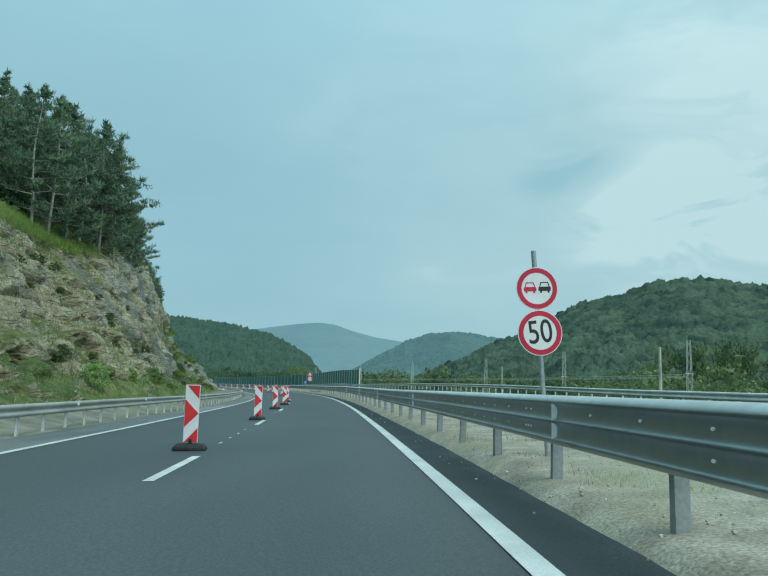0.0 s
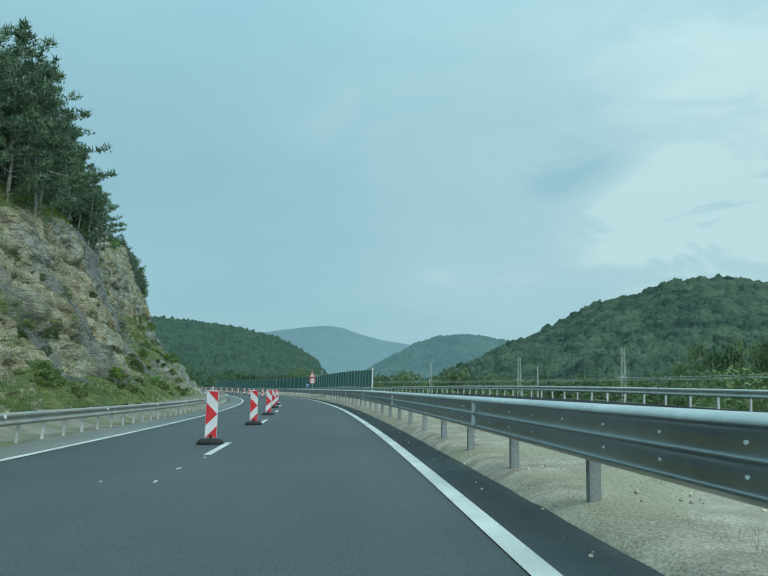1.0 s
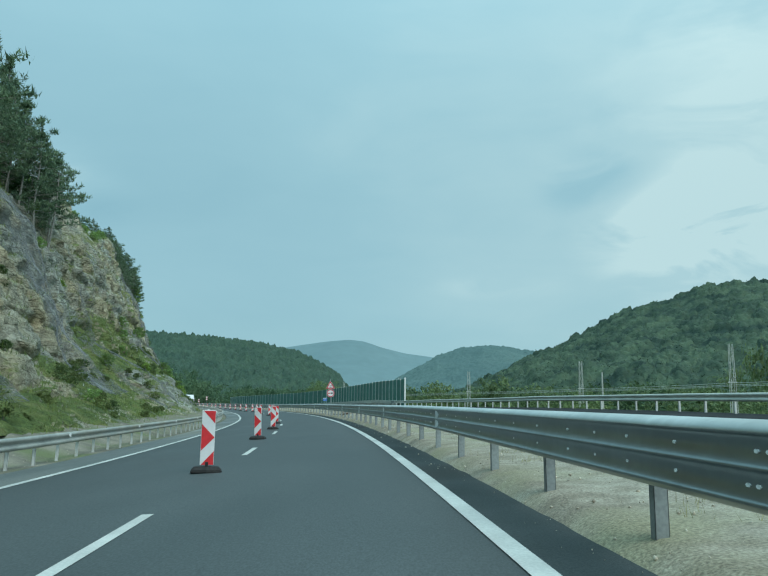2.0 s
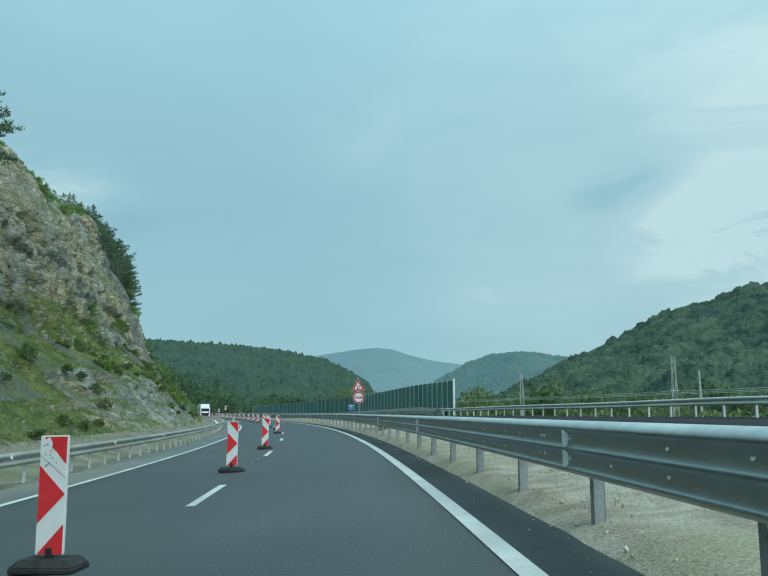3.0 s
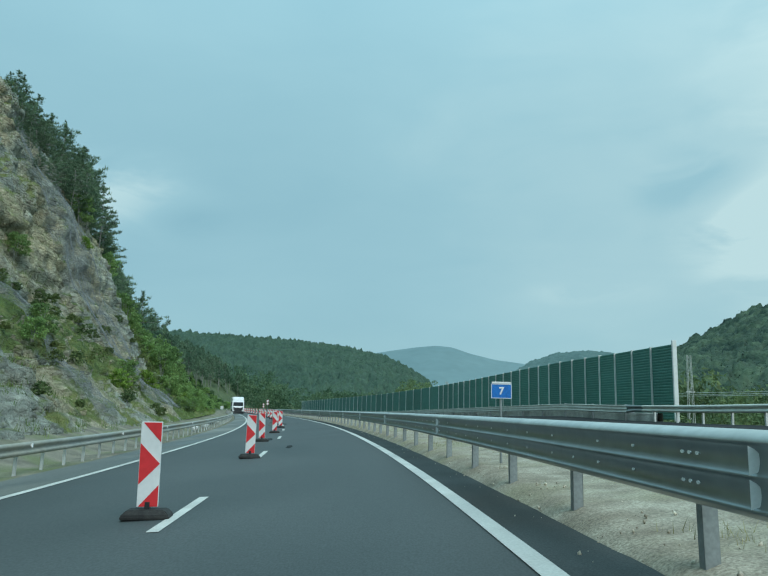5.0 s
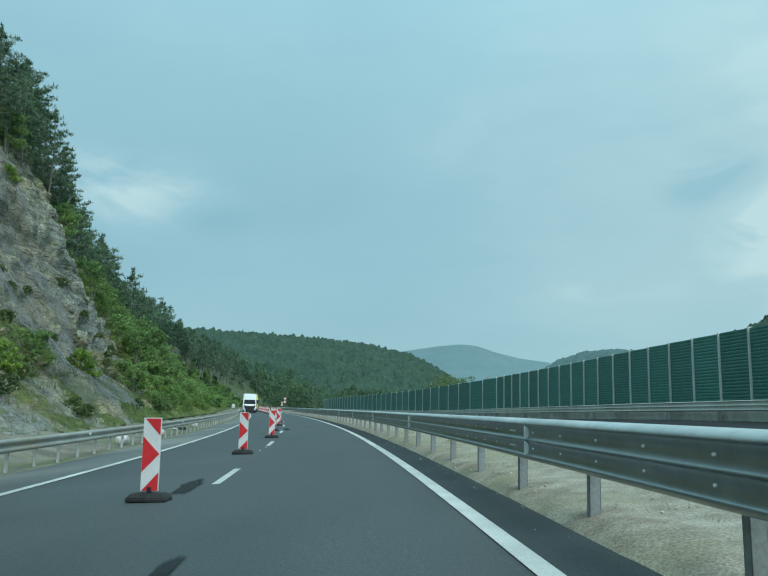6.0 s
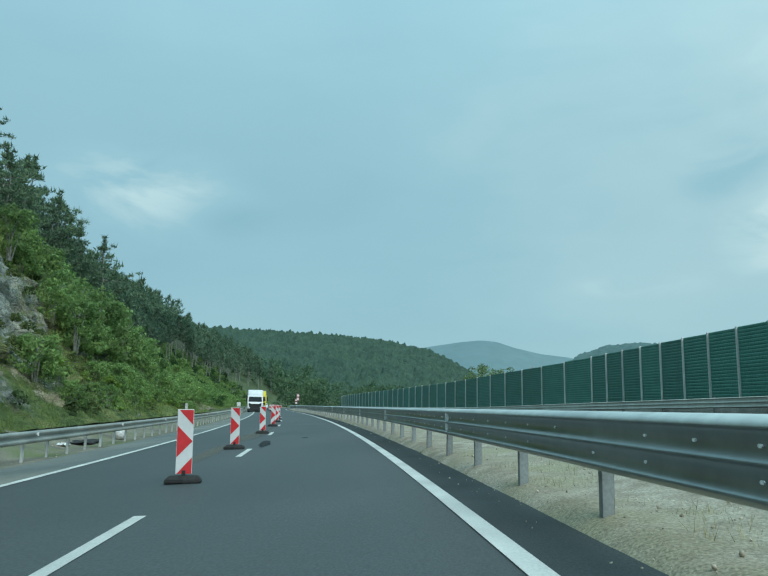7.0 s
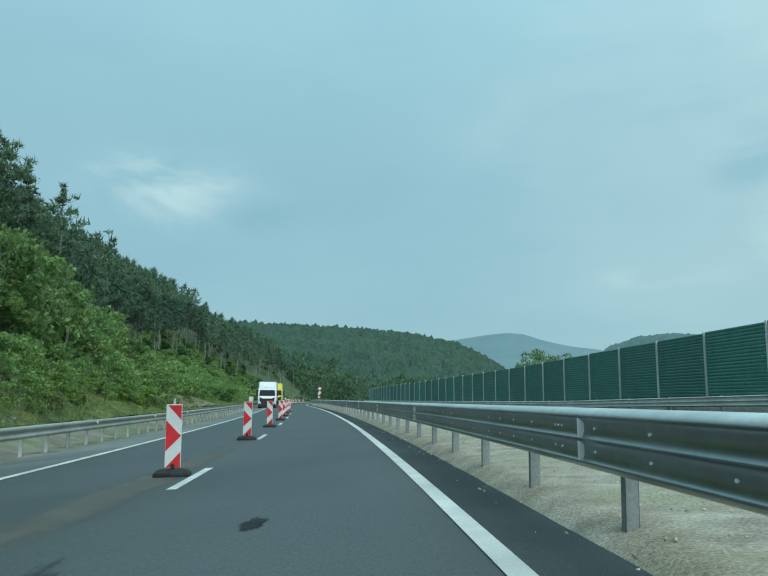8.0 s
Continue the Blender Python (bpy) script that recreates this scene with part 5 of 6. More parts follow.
def add_bush(s, u, k_, kind=None):
    i = int(rr.choice(4, p=(.34, .3, .26, .10))) if kind is None else kind
    if 165 < s < 190 and -17.8 < u < -11.8 or 222 < s < 250 and u > -12.2:      # bare rock and bare earth there
        return
    s = later(s)
    (bsets if s < 243 else far_bushes)[i].append((along(s, u, bank_z(s, u) - .15), k_, rr.uniform(0, 360)))


for s, u in scatter(75, 186, 262, -19, -10.0, 1.7, 11):
    add_bush(s, u, rr.uniform(.6, 1.15) * (1.15 if u < -13 else .8))
for s, u in scatter(30, 196, 222, -21, -13.5, 1.8, 12):
    add_bush(s, u, rr.uniform(1.1, 1.6), int(rr.choice([0, 2])))
for s, u in scatter(60, 236, 340, -22, -10.5, 2.0, 13):
    add_bush(s, u, rr.uniform(.6, 1.0))
for s, u in scatter(16, 168, 190, -20, -13, 2.0, 14):
    add_bush(s, u, rr.uniform(.5, 1.0))
for s, u, k_, q in ((142.7, -16.7, .42, 0), (139, -12.2, .5, 1), (141.5, -12.8, .55, 0), (133, -17.2, .38, 1), (136, -17.8, .45, 0), (148, -16.8, .6, 1), (152, -10.8, .6, 3), (157, -11.5, .7, 1), (163, -11, .8, 3),
                    (105, -14.5, .4, 1), (118, -13, .45, 3), (122, -16, .5, 1), (67, -10.2, .45, 3), (52, -9.6, .5, 1), (44, -9.4, .45, 3), (36, -9.3, .5, 1), (84, -10.6, .4, 1), (170, -12, .8, 0), (176, -11, .9, 1), (181, -12, 1.0, 0)):
    add_bush(s, u, k_, q)
for s, u in scatter(26, 120, 182, -29, -23.5, 1.8, 15):
    add_bush(s, u, rr.uniform(.35, .6), 1)
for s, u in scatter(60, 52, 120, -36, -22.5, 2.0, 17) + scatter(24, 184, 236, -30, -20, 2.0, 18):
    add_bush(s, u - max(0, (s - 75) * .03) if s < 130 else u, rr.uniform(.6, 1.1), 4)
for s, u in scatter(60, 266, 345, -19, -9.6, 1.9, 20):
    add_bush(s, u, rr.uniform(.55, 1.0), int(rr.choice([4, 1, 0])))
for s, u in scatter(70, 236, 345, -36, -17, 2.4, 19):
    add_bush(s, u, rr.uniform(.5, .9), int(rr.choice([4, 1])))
for s, u in scatter(16, 40, 112, -24, -19.5, 2.0, 16):
    add_bush(s, u, rr.uniform(.25, .45), int(rr.choice([1, 3])))
for s, u in scatter(150, 300, 400, -32, -9.8, 1.9, 56):
    add_bush(s, u, rr.uniform(.5, 1.0), int(rr.choice([4, 1, 0])))
for s, u in scatter(190, 238, 345, -36, -15, 1.7, 54):
    add_bush(s, u, rr.uniform(.45, .85), int(rr.choice([4, 1, 0])))
for s, u in scatter(80, 176, 238, -13.5, -8.8, 1.1, 55):
    add_bush(s, u, rr.uniform(.28, .55), int(rr.choice([0, 1, 3])))
for s, u in scatter(110, 240, 345, -25, -12, 1.8, 53):
    add_bush(s, u, rr.uniform(.5, .9), int(rr.choice([0, 1])))
for root, places in zip(BUSH, bsets):
    spread_out(root, places)
for kinds_, mt, words in (((0, 1, 2, 3), "leaves", "bright green undergrowth below the far pines"), ((4,), "dark_leaves", "undergrowth among the far pine trunks, shade in its dark green")):
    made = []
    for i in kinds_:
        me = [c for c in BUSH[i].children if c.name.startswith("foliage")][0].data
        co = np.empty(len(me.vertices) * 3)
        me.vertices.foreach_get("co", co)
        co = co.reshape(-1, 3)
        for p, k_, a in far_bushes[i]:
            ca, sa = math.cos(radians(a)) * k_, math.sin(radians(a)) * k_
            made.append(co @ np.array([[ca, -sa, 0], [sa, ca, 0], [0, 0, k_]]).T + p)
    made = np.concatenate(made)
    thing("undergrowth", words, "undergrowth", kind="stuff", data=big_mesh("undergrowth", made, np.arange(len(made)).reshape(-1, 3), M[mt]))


# low scrub along the foot of the bank and on its gentler ledges
rw = np.random.default_rng(47)
scrub = []
for i, (s, u) in enumerate(scatter(330, 30, 236, -16, -8.6, .9, 48)):
    if noise.noise(Vector((s * .12, u * .3, 1.0))) < -.12 or 104 < s < 150 and bank_z(s, u) < 3.4 and i % 4:
        continue
    me = [c for c in BUSH[int(rw.choice([0, 1, 3, 4]))].children if c.name.startswith("foliage")][0].data
    co = np.empty(len(me.vertices) * 3)
    me.vertices.foreach_get("co", co)
    co = co.reshape(-1, 3, 3)[rw.integers(0, 4)::4]
    mid = co.mean(1, keepdims=True)
    k_, a = rw.uniform(.16, .36), rw.uniform(0, 6.28)
    co = mid * np.array([k_, k_, k_ * .8]) + (co - mid) * .55
    R = np.array([[math.cos(a), -math.sin(a), 0], [math.sin(a), math.cos(a), 0], [0, 0, 1]])
    scrub.append(co.reshape(-1, 3) @ R.T + along(s, u, bank_z(s, u) - .05))
scrub = np.concatenate(scrub)
M["scrub"] = leafy("scrub_leaves", (0.075, 0.115, 0.045), (0.17, 0.21, 0.075), 0.3, through_light=.3)
thing("scrub", "low weedy scrub along the foot of the rock face", "scrub", kind="stuff", data=big_mesh("scrub", scrub, np.arange(len(scrub)).reshape(-1, 3), M["scrub"]))

# grass: tufts of blades on the gentle parts of the bank
def blades(points, hmin, hmax, per, rng_, wide=.03, spread_=.22):
    p = np.repeat(points, per, axis=0)
    n = len(p)
    p = p + np.concatenate([rng_.normal(0, spread_, (n, 2)), np.full((n, 1), -.04)], 1)
    a = rng_.uniform(0, 6.28, n)
    h = rng_.uniform(hmin, hmax, n)
    w = np.stack([np.cos(a), np.sin(a), np.zeros(n)], 1) * wide
    tip = p + np.stack([rng_.normal(0, .3, n) * h, rng_.normal(0, .3, n) * h, h], 1)
    v = np.stack([p - w, p + w, tip], 1).reshape(-1, 3)
    return v


ri = np.random.default_rng(77)
pts = np.array([along(s, u, bank_z(s, u) + .15) for s, u in zip(ri.uniform(24, 82, 9000), ri.uniform(-24, -16.2, 9000)) if u < -16.2 - .05 * max(0, s - 20)])
gv = blades(pts, .2, .6, 8, ri, .016, .22)
M["lush_grass"] = leafy("lush_grass", (0.15, 0.235, 0.055), (0.29, 0.35, 0.10), 0.25, through_light=0.35)
thing("grass", "tall bright green grass along the top of the rock face", "grass", kind="stuff", data=big_mesh("grass", gv, np.arange(len(gv)).reshape(-1, 3), M["lush_grass"]))
a_, b_, c_ = RV[RF[:, 0]], RV[RF[:, 1]], RV[RF[:, 3]]
nn = np.cross(b_ - a_, c_ - a_)
area = np.linalg.norm(nn, axis=1)
up_ = np.abs(nn[:, 2]) / np.maximum(area, 1e-9)
patch = np.array([noise.fractal(Vector((q[0] * .12, q[1] * .12, q[2] * .12)), 1, 2, 3) for q in a_[::1]])
want = np.clip((up_ - .42) * 2.2 + patch * .9 + (TURF[RF[:, 0]] - .5) * .5, 0, 1) * area
pick = ri.choice(len(RF), 22000, p=want / want.sum())
gv = blades((a_[pick] + b_[pick] + c_[pick]) / 3, .12, .48, 7, ri, .014, .2)
thing("grass", "tufts of green and straw-coloured grass on the rocky bank", "grass", kind="stuff", data=big_mesh("grass", gv, np.arange(len(gv)).reshape(-1, 3), M["grass"]))
pts = np.array([along(s, u, bank_z(s, u)) for s, u in zip(ri.uniform(186, 330, 5000), ri.uniform(-24, -8.3, 5000))])
gv = blades(pts, .15, .42, 9, ri, .014, .25)
thing("grass", "tall green grass on the bank below the pines", "grass", kind="stuff", data=big_mesh("grass", gv, np.arange(len(gv)).reshape(-1, 3), M["grass"]))


# woods on the hills: one crown a tree, ragged and uneven
def gather(items, name, mat):
    """Joins (points, triangles) into one mesh."""
    n0, V, F = 0, [], []
    for v_, f_ in items:
        V.append(v_)
        F.append(f_ + n0)
        n0 += len(v_)
    return big_mesh(name, np.concatenate(V), np.concatenate(F), mat, True)


def turned(v_, x, y, z, w, h, a):
    Rm = np.array([[math.cos(a) * w, -math.sin(a) * w, 0], [math.sin(a) * w, math.cos(a) * w, 0], [0, 0, h]])
    return v_ @ Rm.T + np.array([x, y, z])


def canopy(G, name, label, mat, n_az, n_t, cell, height, conifer, seed, tufts=0, far=1.06):
    """The closed canopy of a hillside wood: rounded or pointed crowns grown together, leaves standing out of it."""
    R, C = G.shape[:2]
    ii = np.concatenate([np.linspace(0, R - 3, n_t), [R - 2.4, R - 2.001]])
    jj = np.linspace(0, C - 1.001, n_az)
    I, J = np.meshgrid(ii, jj, indexing="ij")
    i0, j0 = I.astype(int), J.astype(int)
    fi, fj = (I - i0)[..., None], (J - j0)[..., None]
    P = G[i0, j0] * (1 - fi) * (1 - fj) + G[i0 + 1, j0] * fi * (1 - fj) + G[i0, j0 + 1] * (1 - fi) * fj + G[i0 + 1, j0 + 1] * fi * fj
    P = P.reshape(-1, 3)
    add = np.empty(len(P))
    for k_, (x, y, z) in enumerate(P):
        c, pts = noise.voronoi(Vector((x / cell, y / cell, seed)))
        tall = .6 + .75 * hash_of(round(pts[0].x, 3), round(pts[0].y, 3))
        d = c[0]
        dome = max(0.0, 1 - d / .8) if conifer else math.sqrt(max(0.0, 1 - (d / .95) ** 2))
        add[k_] = height * (tall * dome + .38 * noise.noise(Vector((x / cell * 2.7, y / cell * 2.7, z / cell * 2.7))) + .22 * noise.noise(Vector((x / cell * 6, y / cell * 6, z / cell * 6))))
    P[:, 2] += add
    nt = len(ii)
    k_ = (np.arange(nt - 1)[:, None] * n_az + np.arange(n_az - 1)[None, :]).ravel()
    wood_ = thing(name, label, "wood", kind="stuff", data=big_mesh(name, P, np.stack([k_, k_ + 1, k_ + n_az + 1, k_ + n_az], -1), mat, True))
    if tufts:
        rg = np.random.default_rng(int(seed * 10))
        at = P[rg.integers(0, len(P), tufts)] + rg.normal(0, .8, (tufts, 3)) * np.array([1, 1, .35])
        tv = tri_cloud(at, np.full(tufts, .5), 1, height * .10, rg, .6, .1)
        part("leaves", big_mesh("leaves", tv, np.arange(len(tv)).reshape(-1, 3), mat), None, wood_)["kind"] = "stuff"
    return wood_


canopy(H_LEFT, "hill_pines", "dense dark pine wood covering the long hill", M["pine_far"], 420, 190, 8.5, 9.5, True, 3.1)
canopy(H_RIGHT, "hill_broadleaves", "leafy green wood covering the rounded hill", M["wood_far"], 400, 200, 9.5, 7.2, False, 5.3, 42000)
canopy(H_MID, "distant_trees", "trees on the distant hill, coloured with bluish haze", M["hazed_hill"], 300, 110, 12.0, 6.0, False, 7.7)

# trees and scrub in the valley beyond the other carriageway
rv = np.random.default_rng(61)
NEAR_VAR = []
for _ in range(7):
    cen, rr_ = [], []
    for q in range(30):
        a, z = rv.uniform(0, 6.28), rv.uniform(.10, .96)
        r = .42 * math.sqrt(max(.03, 1 - ((z - .45) / .6) ** 2)) * rv.uniform(.2, 1)
        cen.append((math.cos(a) * r, math.sin(a) * r, z))
        rr_.append(rv.uniform(.10, .18))
    tv = tri_cloud(cen, rr_, 13, .062, rv, .7, 0)
    NEAR_VAR.append((tv, np.arange(len(tv)).reshape(-1, 3)))
vs = []


far_end = []


def valley_tree(x, y, h, w, into=vs):
    z = float(ground_height(np.array([x]), np.array([y]))[0])
    q, f_ = NEAR_VAR[int(rv.integers(7))]
    into.append((turned(q, x, y, z - .06 * h, w, h, rv.uniform(0, 6.28)), f_))


for _ in range(900):
    s, u = rv.uniform(-20, 470), 24 + 110 * rv.random() ** 1.3
    p = along(s, u)
    if 38 < u < 52:
        continue
    h = rv.uniform(3.2, 6.0) if u < 38 else rv.uniform(4.5, 10.5)
    valley_tree(p[0], p[1], h, h * rv.uniform(.8, 1.25))
for _ in range(420):
    az, d = radians(rv.uniform(-32, 3)), rv.uniform(210, 430)
    h = rv.uniform(7, 13)
    valley_tree(-math.sin(az) * d, math.cos(az) * d, h, h * rv.uniform(.7, 1.1))
for _ in range(260):
    az, d = radians(rv.uniform(-2, 20)), rv.uniform(430, 640)
    h = rv.uniform(9, 16)
    valley_tree(-math.sin(az) * d, math.cos(az) * d, h, h * rv.uniform(.7, 1.1), far_end)
for x, y, h in ((116, 296, 29), (124, 290, 33), (131, 301, 30), (139, 296, 33), (150, 300, 30), (160, 292, 30), (110, 302, 23), (146, 305, 34), (168, 300, 31), (155, 310, 33)):
    for _ in range(3):
        valley_tree(x + rv.normal(0, 2), y + rv.normal(0, 2), h * rv.uniform(.7, 1), h * .42)
thing("roadside_wood", "dark green broadleaf trees where the road bends away", "wood", kind="stuff", data=gather(far_end, "roadside_wood", M["bend_leaves"]))
thing("valley_wood", "leafy green trees and scrub in the valley beside the railway", "wood", kind="stuff", data=gather(vs, "valley_wood", M["valley_leaves"]))

M["ash_leaves"] = leafy("light_tree_leaves", (0.13, 0.19, 0.085), (0.21, 0.28, 0.125), 0.4, through_light=.4)
ash = plant("broadleaf_tree", "rounded light green broadleaf tree behind the noise wall", "tree", "trees behind the noise wall", bush_meshes(91, 13.0, 9.5, M["ash_leaves"], 120, 46, .33, 6), ("trunk", "crown"))
places = []
for s, u, k_, a in ((259, 33, .86, 20), (265, 36, .92, 140), (252, 33, .74, 250), (271, 39, .92, 80), (277, 44, .95, 200)):
    q = along(s, u)
    places.append(((q[0], q[1], float(ground_height(q[:1], q[1:2])[0])), k_, a))
spread_out(ash, places)

# ---- railway masts, wires and poles in the valley ----
def lattice_mast(h):
    root = thing("lattice_mast", "grey steel lattice mast of the railway line", "mast", "railway masts")
    for x in (-.42, .42):
        for y in (-.2, .2):
            bm = bmesh.new()
            tube(bm, (x, y, -.4), (x * .45, y * .45, h), .036, .030, 6)
            part("leg", bm, M["mast"], root)
    n = int(h / 1.0)
    for i in range(n):
        z0, z1 = h * i / n, h * (i + 1) / n
        k0, k1 = 1 - .55 * z0 / h, 1 - .55 * z1 / h
        sg = 1 if i % 2 else -1
        for y in (-.2, .2):
            bm = bmesh.new()
            tube(bm, (-.42 * k0 * sg, y * k0, z0), (.42 * k1 * sg, y * k1, z1), .020, seg=4)
            part("brace", bm, M["mast"], root)
    bm = bmesh.new()
    box(bm, -.5, .5, -.05, .05, h * .66, h * .66 + .12, .01)
    part("cross_arm", bm, M["mast"], root)
    return root


mast = lattice_mast(11.7)
MASTS = [(77, 46.2, 11.7), (107.7, 46.0, 11.7), (137.6, 45.7, 11.6), (173.8, 43.4, 11.4), (212, 42.5, 11.2), (255, 41, 11)]
for i, (s, u, h) in enumerate(MASTS):
    p = along(s, u)
    z = float(ground_height(p[:1], p[1:2])[0])
    m_ = pose(float(p[0]), float(p[1]), z, 0, 0, math.degrees(heading(s)))
    if i == 0:
        mast.matrix_basis = m_
    else:
        copy_thing(mast, m_)
for du, z in ((-.45, 3.95), (-.45, 3.62), (.45, 3.8)):
    v, f = [], []
    for (s0, u0, _a), (s1, u1, _b) in zip(MASTS[:-1], MASTS[1:]):
        prev = None
        for k_ in range(9):
            t = k_ / 8
            q = along(s0 + (s1 - s0) * t, u0 + (u1 - u0) * t + du, z - .5 * 4 * t * (1 - t) * (1 if z > 5 else .15))
            if prev is not None:
                limb(v, f, prev, q, .022, .022, 4)
            prev = q
    thing("overhead_wire", "thin pale overhead wire of the railway", "wire", "overhead wires", data=mesh_of("overhead_wire", v, f, M["mast"]))


def concrete_pole(s, u, top):
    p = along(s, u)
    z = float(ground_height(p[:1], p[1:2])[0])
    root = thing("utility_pole", "tapered pale concrete utility pole in the scrub", "pole", "utility poles")
    bm = bmesh.new()
    box(bm, -.16, .16, -.13, .13, -.5, (top - z) * .5, .02)
    tube(bm, (0, 0, (top - z) * .45), (0, 0, top - z), .15, .09, 8)
    part("shaft", bm, M["concrete"], root)
    root.matrix_basis = pose(float(p[0]), float(p[1]), z, 0, 0, math.degrees(heading(s)) + 20)


concrete_pole(54.9, 30, 5.3)
concrete_pole(139, 50, 6.55)


# ---- vehicles ----
def wheel(root, x, y, r=.5, w=.32):
    bm = bmesh.new()
    tube(bm, (x - w / 2, y, r), (x + w / 2, y, r), r, seg=20)
    bmesh.ops.bevel(bm, geom=[e_ for e_ in bm.edges if len(e_.link_faces) == 2 and any(len(q.verts) > 6 for q in e_.link_faces)], offset=.05, segments=2, affect="EDGES")
    ty = part("wheel", bm, M["rubber"], root, "black truck wheel")
    bm = bmesh.new()
    sg = 1 if x > 0 else -1
    tube(bm, (x + sg * (w / 2 - .04), y, r), (x + sg * (w / 2 + .015), y, r), r * .55, r * .5, 14)
    part("rim", bm, M["zinc_post"], ty)


def lorry(cab_mat, box_mat, label, box_h=3.8, length=13.4):
    """Front towards -y."""
    root = thing("truck", label, "truck")
    bm = bmesh.new()
    pr = [(0.0, .55), (-.03, 1.4), (.12, 1.75), (.38, 2.75), (.55, 3.0), (2.15, 3.05), (2.15, .9), (1.9, .9), (1.9, .55)]
    vs_ = [[bm.verts.new((x, y, z)) for y, z in pr] for x in (-1.24, 1.24)]
    for i in range(len(pr)):
        j = (i + 1) % len(pr)
        bm.faces.new((vs_[0][i], vs_[0][j], vs_[1][j], vs_[1][i]))
    bm.faces.new(vs_[0][::-1])
    bm.faces.new(vs_[1])
    bmesh.ops.bevel(bm, geom=bm.edges[:], offset=.06, segments=2, affect="EDGES")
    cab = part("cab", bm, cab_mat, root)
    bm = bmesh.new()
    vq = [(-1.15, .75, 3.0), (1.15, .75, 3.0), (1.2, 2.1, 3.0), (-1.2, 2.1, 3.0), (-1.12, 1.25, 3.72), (1.12, 1.25, 3.72), (1.18, 2.1, 3.85), (-1.18, 2.1, 3.85)]
    q = [bm.verts.new(c) for c in vq]
    for fa in ((0, 1, 2, 3), (4, 5, 6, 7), (0, 1, 5, 4), (1, 2, 6, 5), (2, 3, 7, 6), (3, 0, 4, 7)):
        bm.faces.new([q[i] for i in fa])
    bmesh.ops.bevel(bm, geom=bm.edges[:], offset=.08, segments=2, affect="EDGES")
    part("roof_fairing", bm, cab_mat, cab)
    bm = bmesh.new()
    d = Vector((0, -.966, .26)) * .012
    g = [Vector((-1.1, .145, 1.84)), Vector((1.1, .145, 1.84)), Vector((1.02, .355, 2.66)), Vector((-1.02, .355, 2.66))]
    a_ = [bm.verts.new(c + d * .3) for c in g]
    b_ = [bm.verts.new(c + d) for c in g]
    bm.faces.new(b_)
    for i in range(4):
        bm.faces.new((a_[i], a_[(i + 1) % 4], b_[(i + 1) % 4], b_[i]))
    part("windscreen", bm, M["glass"], cab, "dark windscreen")
    bm = bmesh.new()
    plate(bm, [(-.80, .55), (.80, .55), (1.0, 1.25), (1.06, 1.66), (.60, 1.50), (-.60, 1.50), (-1.06, 1.66), (-1.0, 1.25)], -.09, -.02)
    part("grille", bm, M["dark_metal"], cab, "black radiator grille")
    bm = bmesh.new()
    box(bm, -1.25, 1.25, -.12, .3, .32, .72, .05)
    part("bumper", bm, M["dark_metal"], cab, "dark bumper")
    for sg in (-1, 1):
        bm = bmesh.new()
        box(bm, sg * .98 - .18, sg * .98 + .18, -.10, -.02, .80, 1.0, .03)
        part("headlight", bm, M["white"], cab, "clear headlight")
        bm = bmesh.new()
        box(bm, sg * 1.42 - .11, sg * 1.42 + .11, .25, .40, 1.85, 2.65, .04)
        tube(bm, (sg * 1.2, .4, 2.6), (sg * 1.42, .33, 2.6), .03, seg=6)
        part("mirror", bm, M["dark_metal"], cab, "black wing mirror")
    bm = bmesh.new()
    box(bm, -.16, .16, -.035, -.02, .55, .62)
    part("chassis_plate", bm, M["white"], cab)
    bm = bmesh.new()
    box(bm, -1.27, 1.27, 2.7, 2.7 + length, 1.15, box_h, .03)
    part("trailer", bm, box_mat, root)
    bm = bmesh.new()
    box(bm, -.45, .45, 1.0, 2.6 + length, .75, 1.15, .02)
    part("chassis", bm, M["dark_metal"], root)
    for y in (1.15, 4.2, 10.6, 11.9, 13.2):
        for x in (-1.05, 1.05):
            wheel(root, x, y)
    return root


def car(label):
    root = thing("car", label, "car")
    bm = bmesh.new()
    pr = [(0, .35), (-.03, .62), (.05, .80), (1.05, .95), (1.75, 1.42), (3.1, 1.46), (3.95, 1.05), (4.3, .95), (4.3, .35)]
    vs_ = [[bm.verts.new((x * (1 if z < 1 else .8), y, z)) for y, z in pr] for x in (-.88, .88)]
    for i in range(len(pr)):
        j = (i + 1) % len(pr)
        bm.faces.new((vs_[0][i], vs_[0][j], vs_[1][j], vs_[1][i]))
    bm.faces.new(vs_[0][::-1])
    bm.faces.new(vs_[1])
    bmesh.ops.bevel(bm, geom=bm.edges[:], offset=.05, segments=2, affect="EDGES")
    body = part("body", bm, M["white_paint"], root)
    bm = bmesh.new()
    g = [(-.68, 1.10, 1.0), (.68, 1.10, 1.0), (.60, 1.66, 1.385), (-.60, 1.66, 1.385)]
    q = [bm.verts.new((x, y - .012, z + .012)) for x, y, z in g]
    bm.faces.new(q)
    part("windscreen", bm, M["glass"], body, "dark windscreen")
    for sg in (-1, 1):
        bm = bmesh.new()
        box(bm, sg * .62 - .16, sg * .62 + .16, -.04, .06, .62, .76, .03)
        part("headlight", bm, M["white"], body, "clear headlight")
    for y in (.8, 3.4):
        for x in (-.8, .8):
            wheel(root, x, y, .32, .2)
    return root


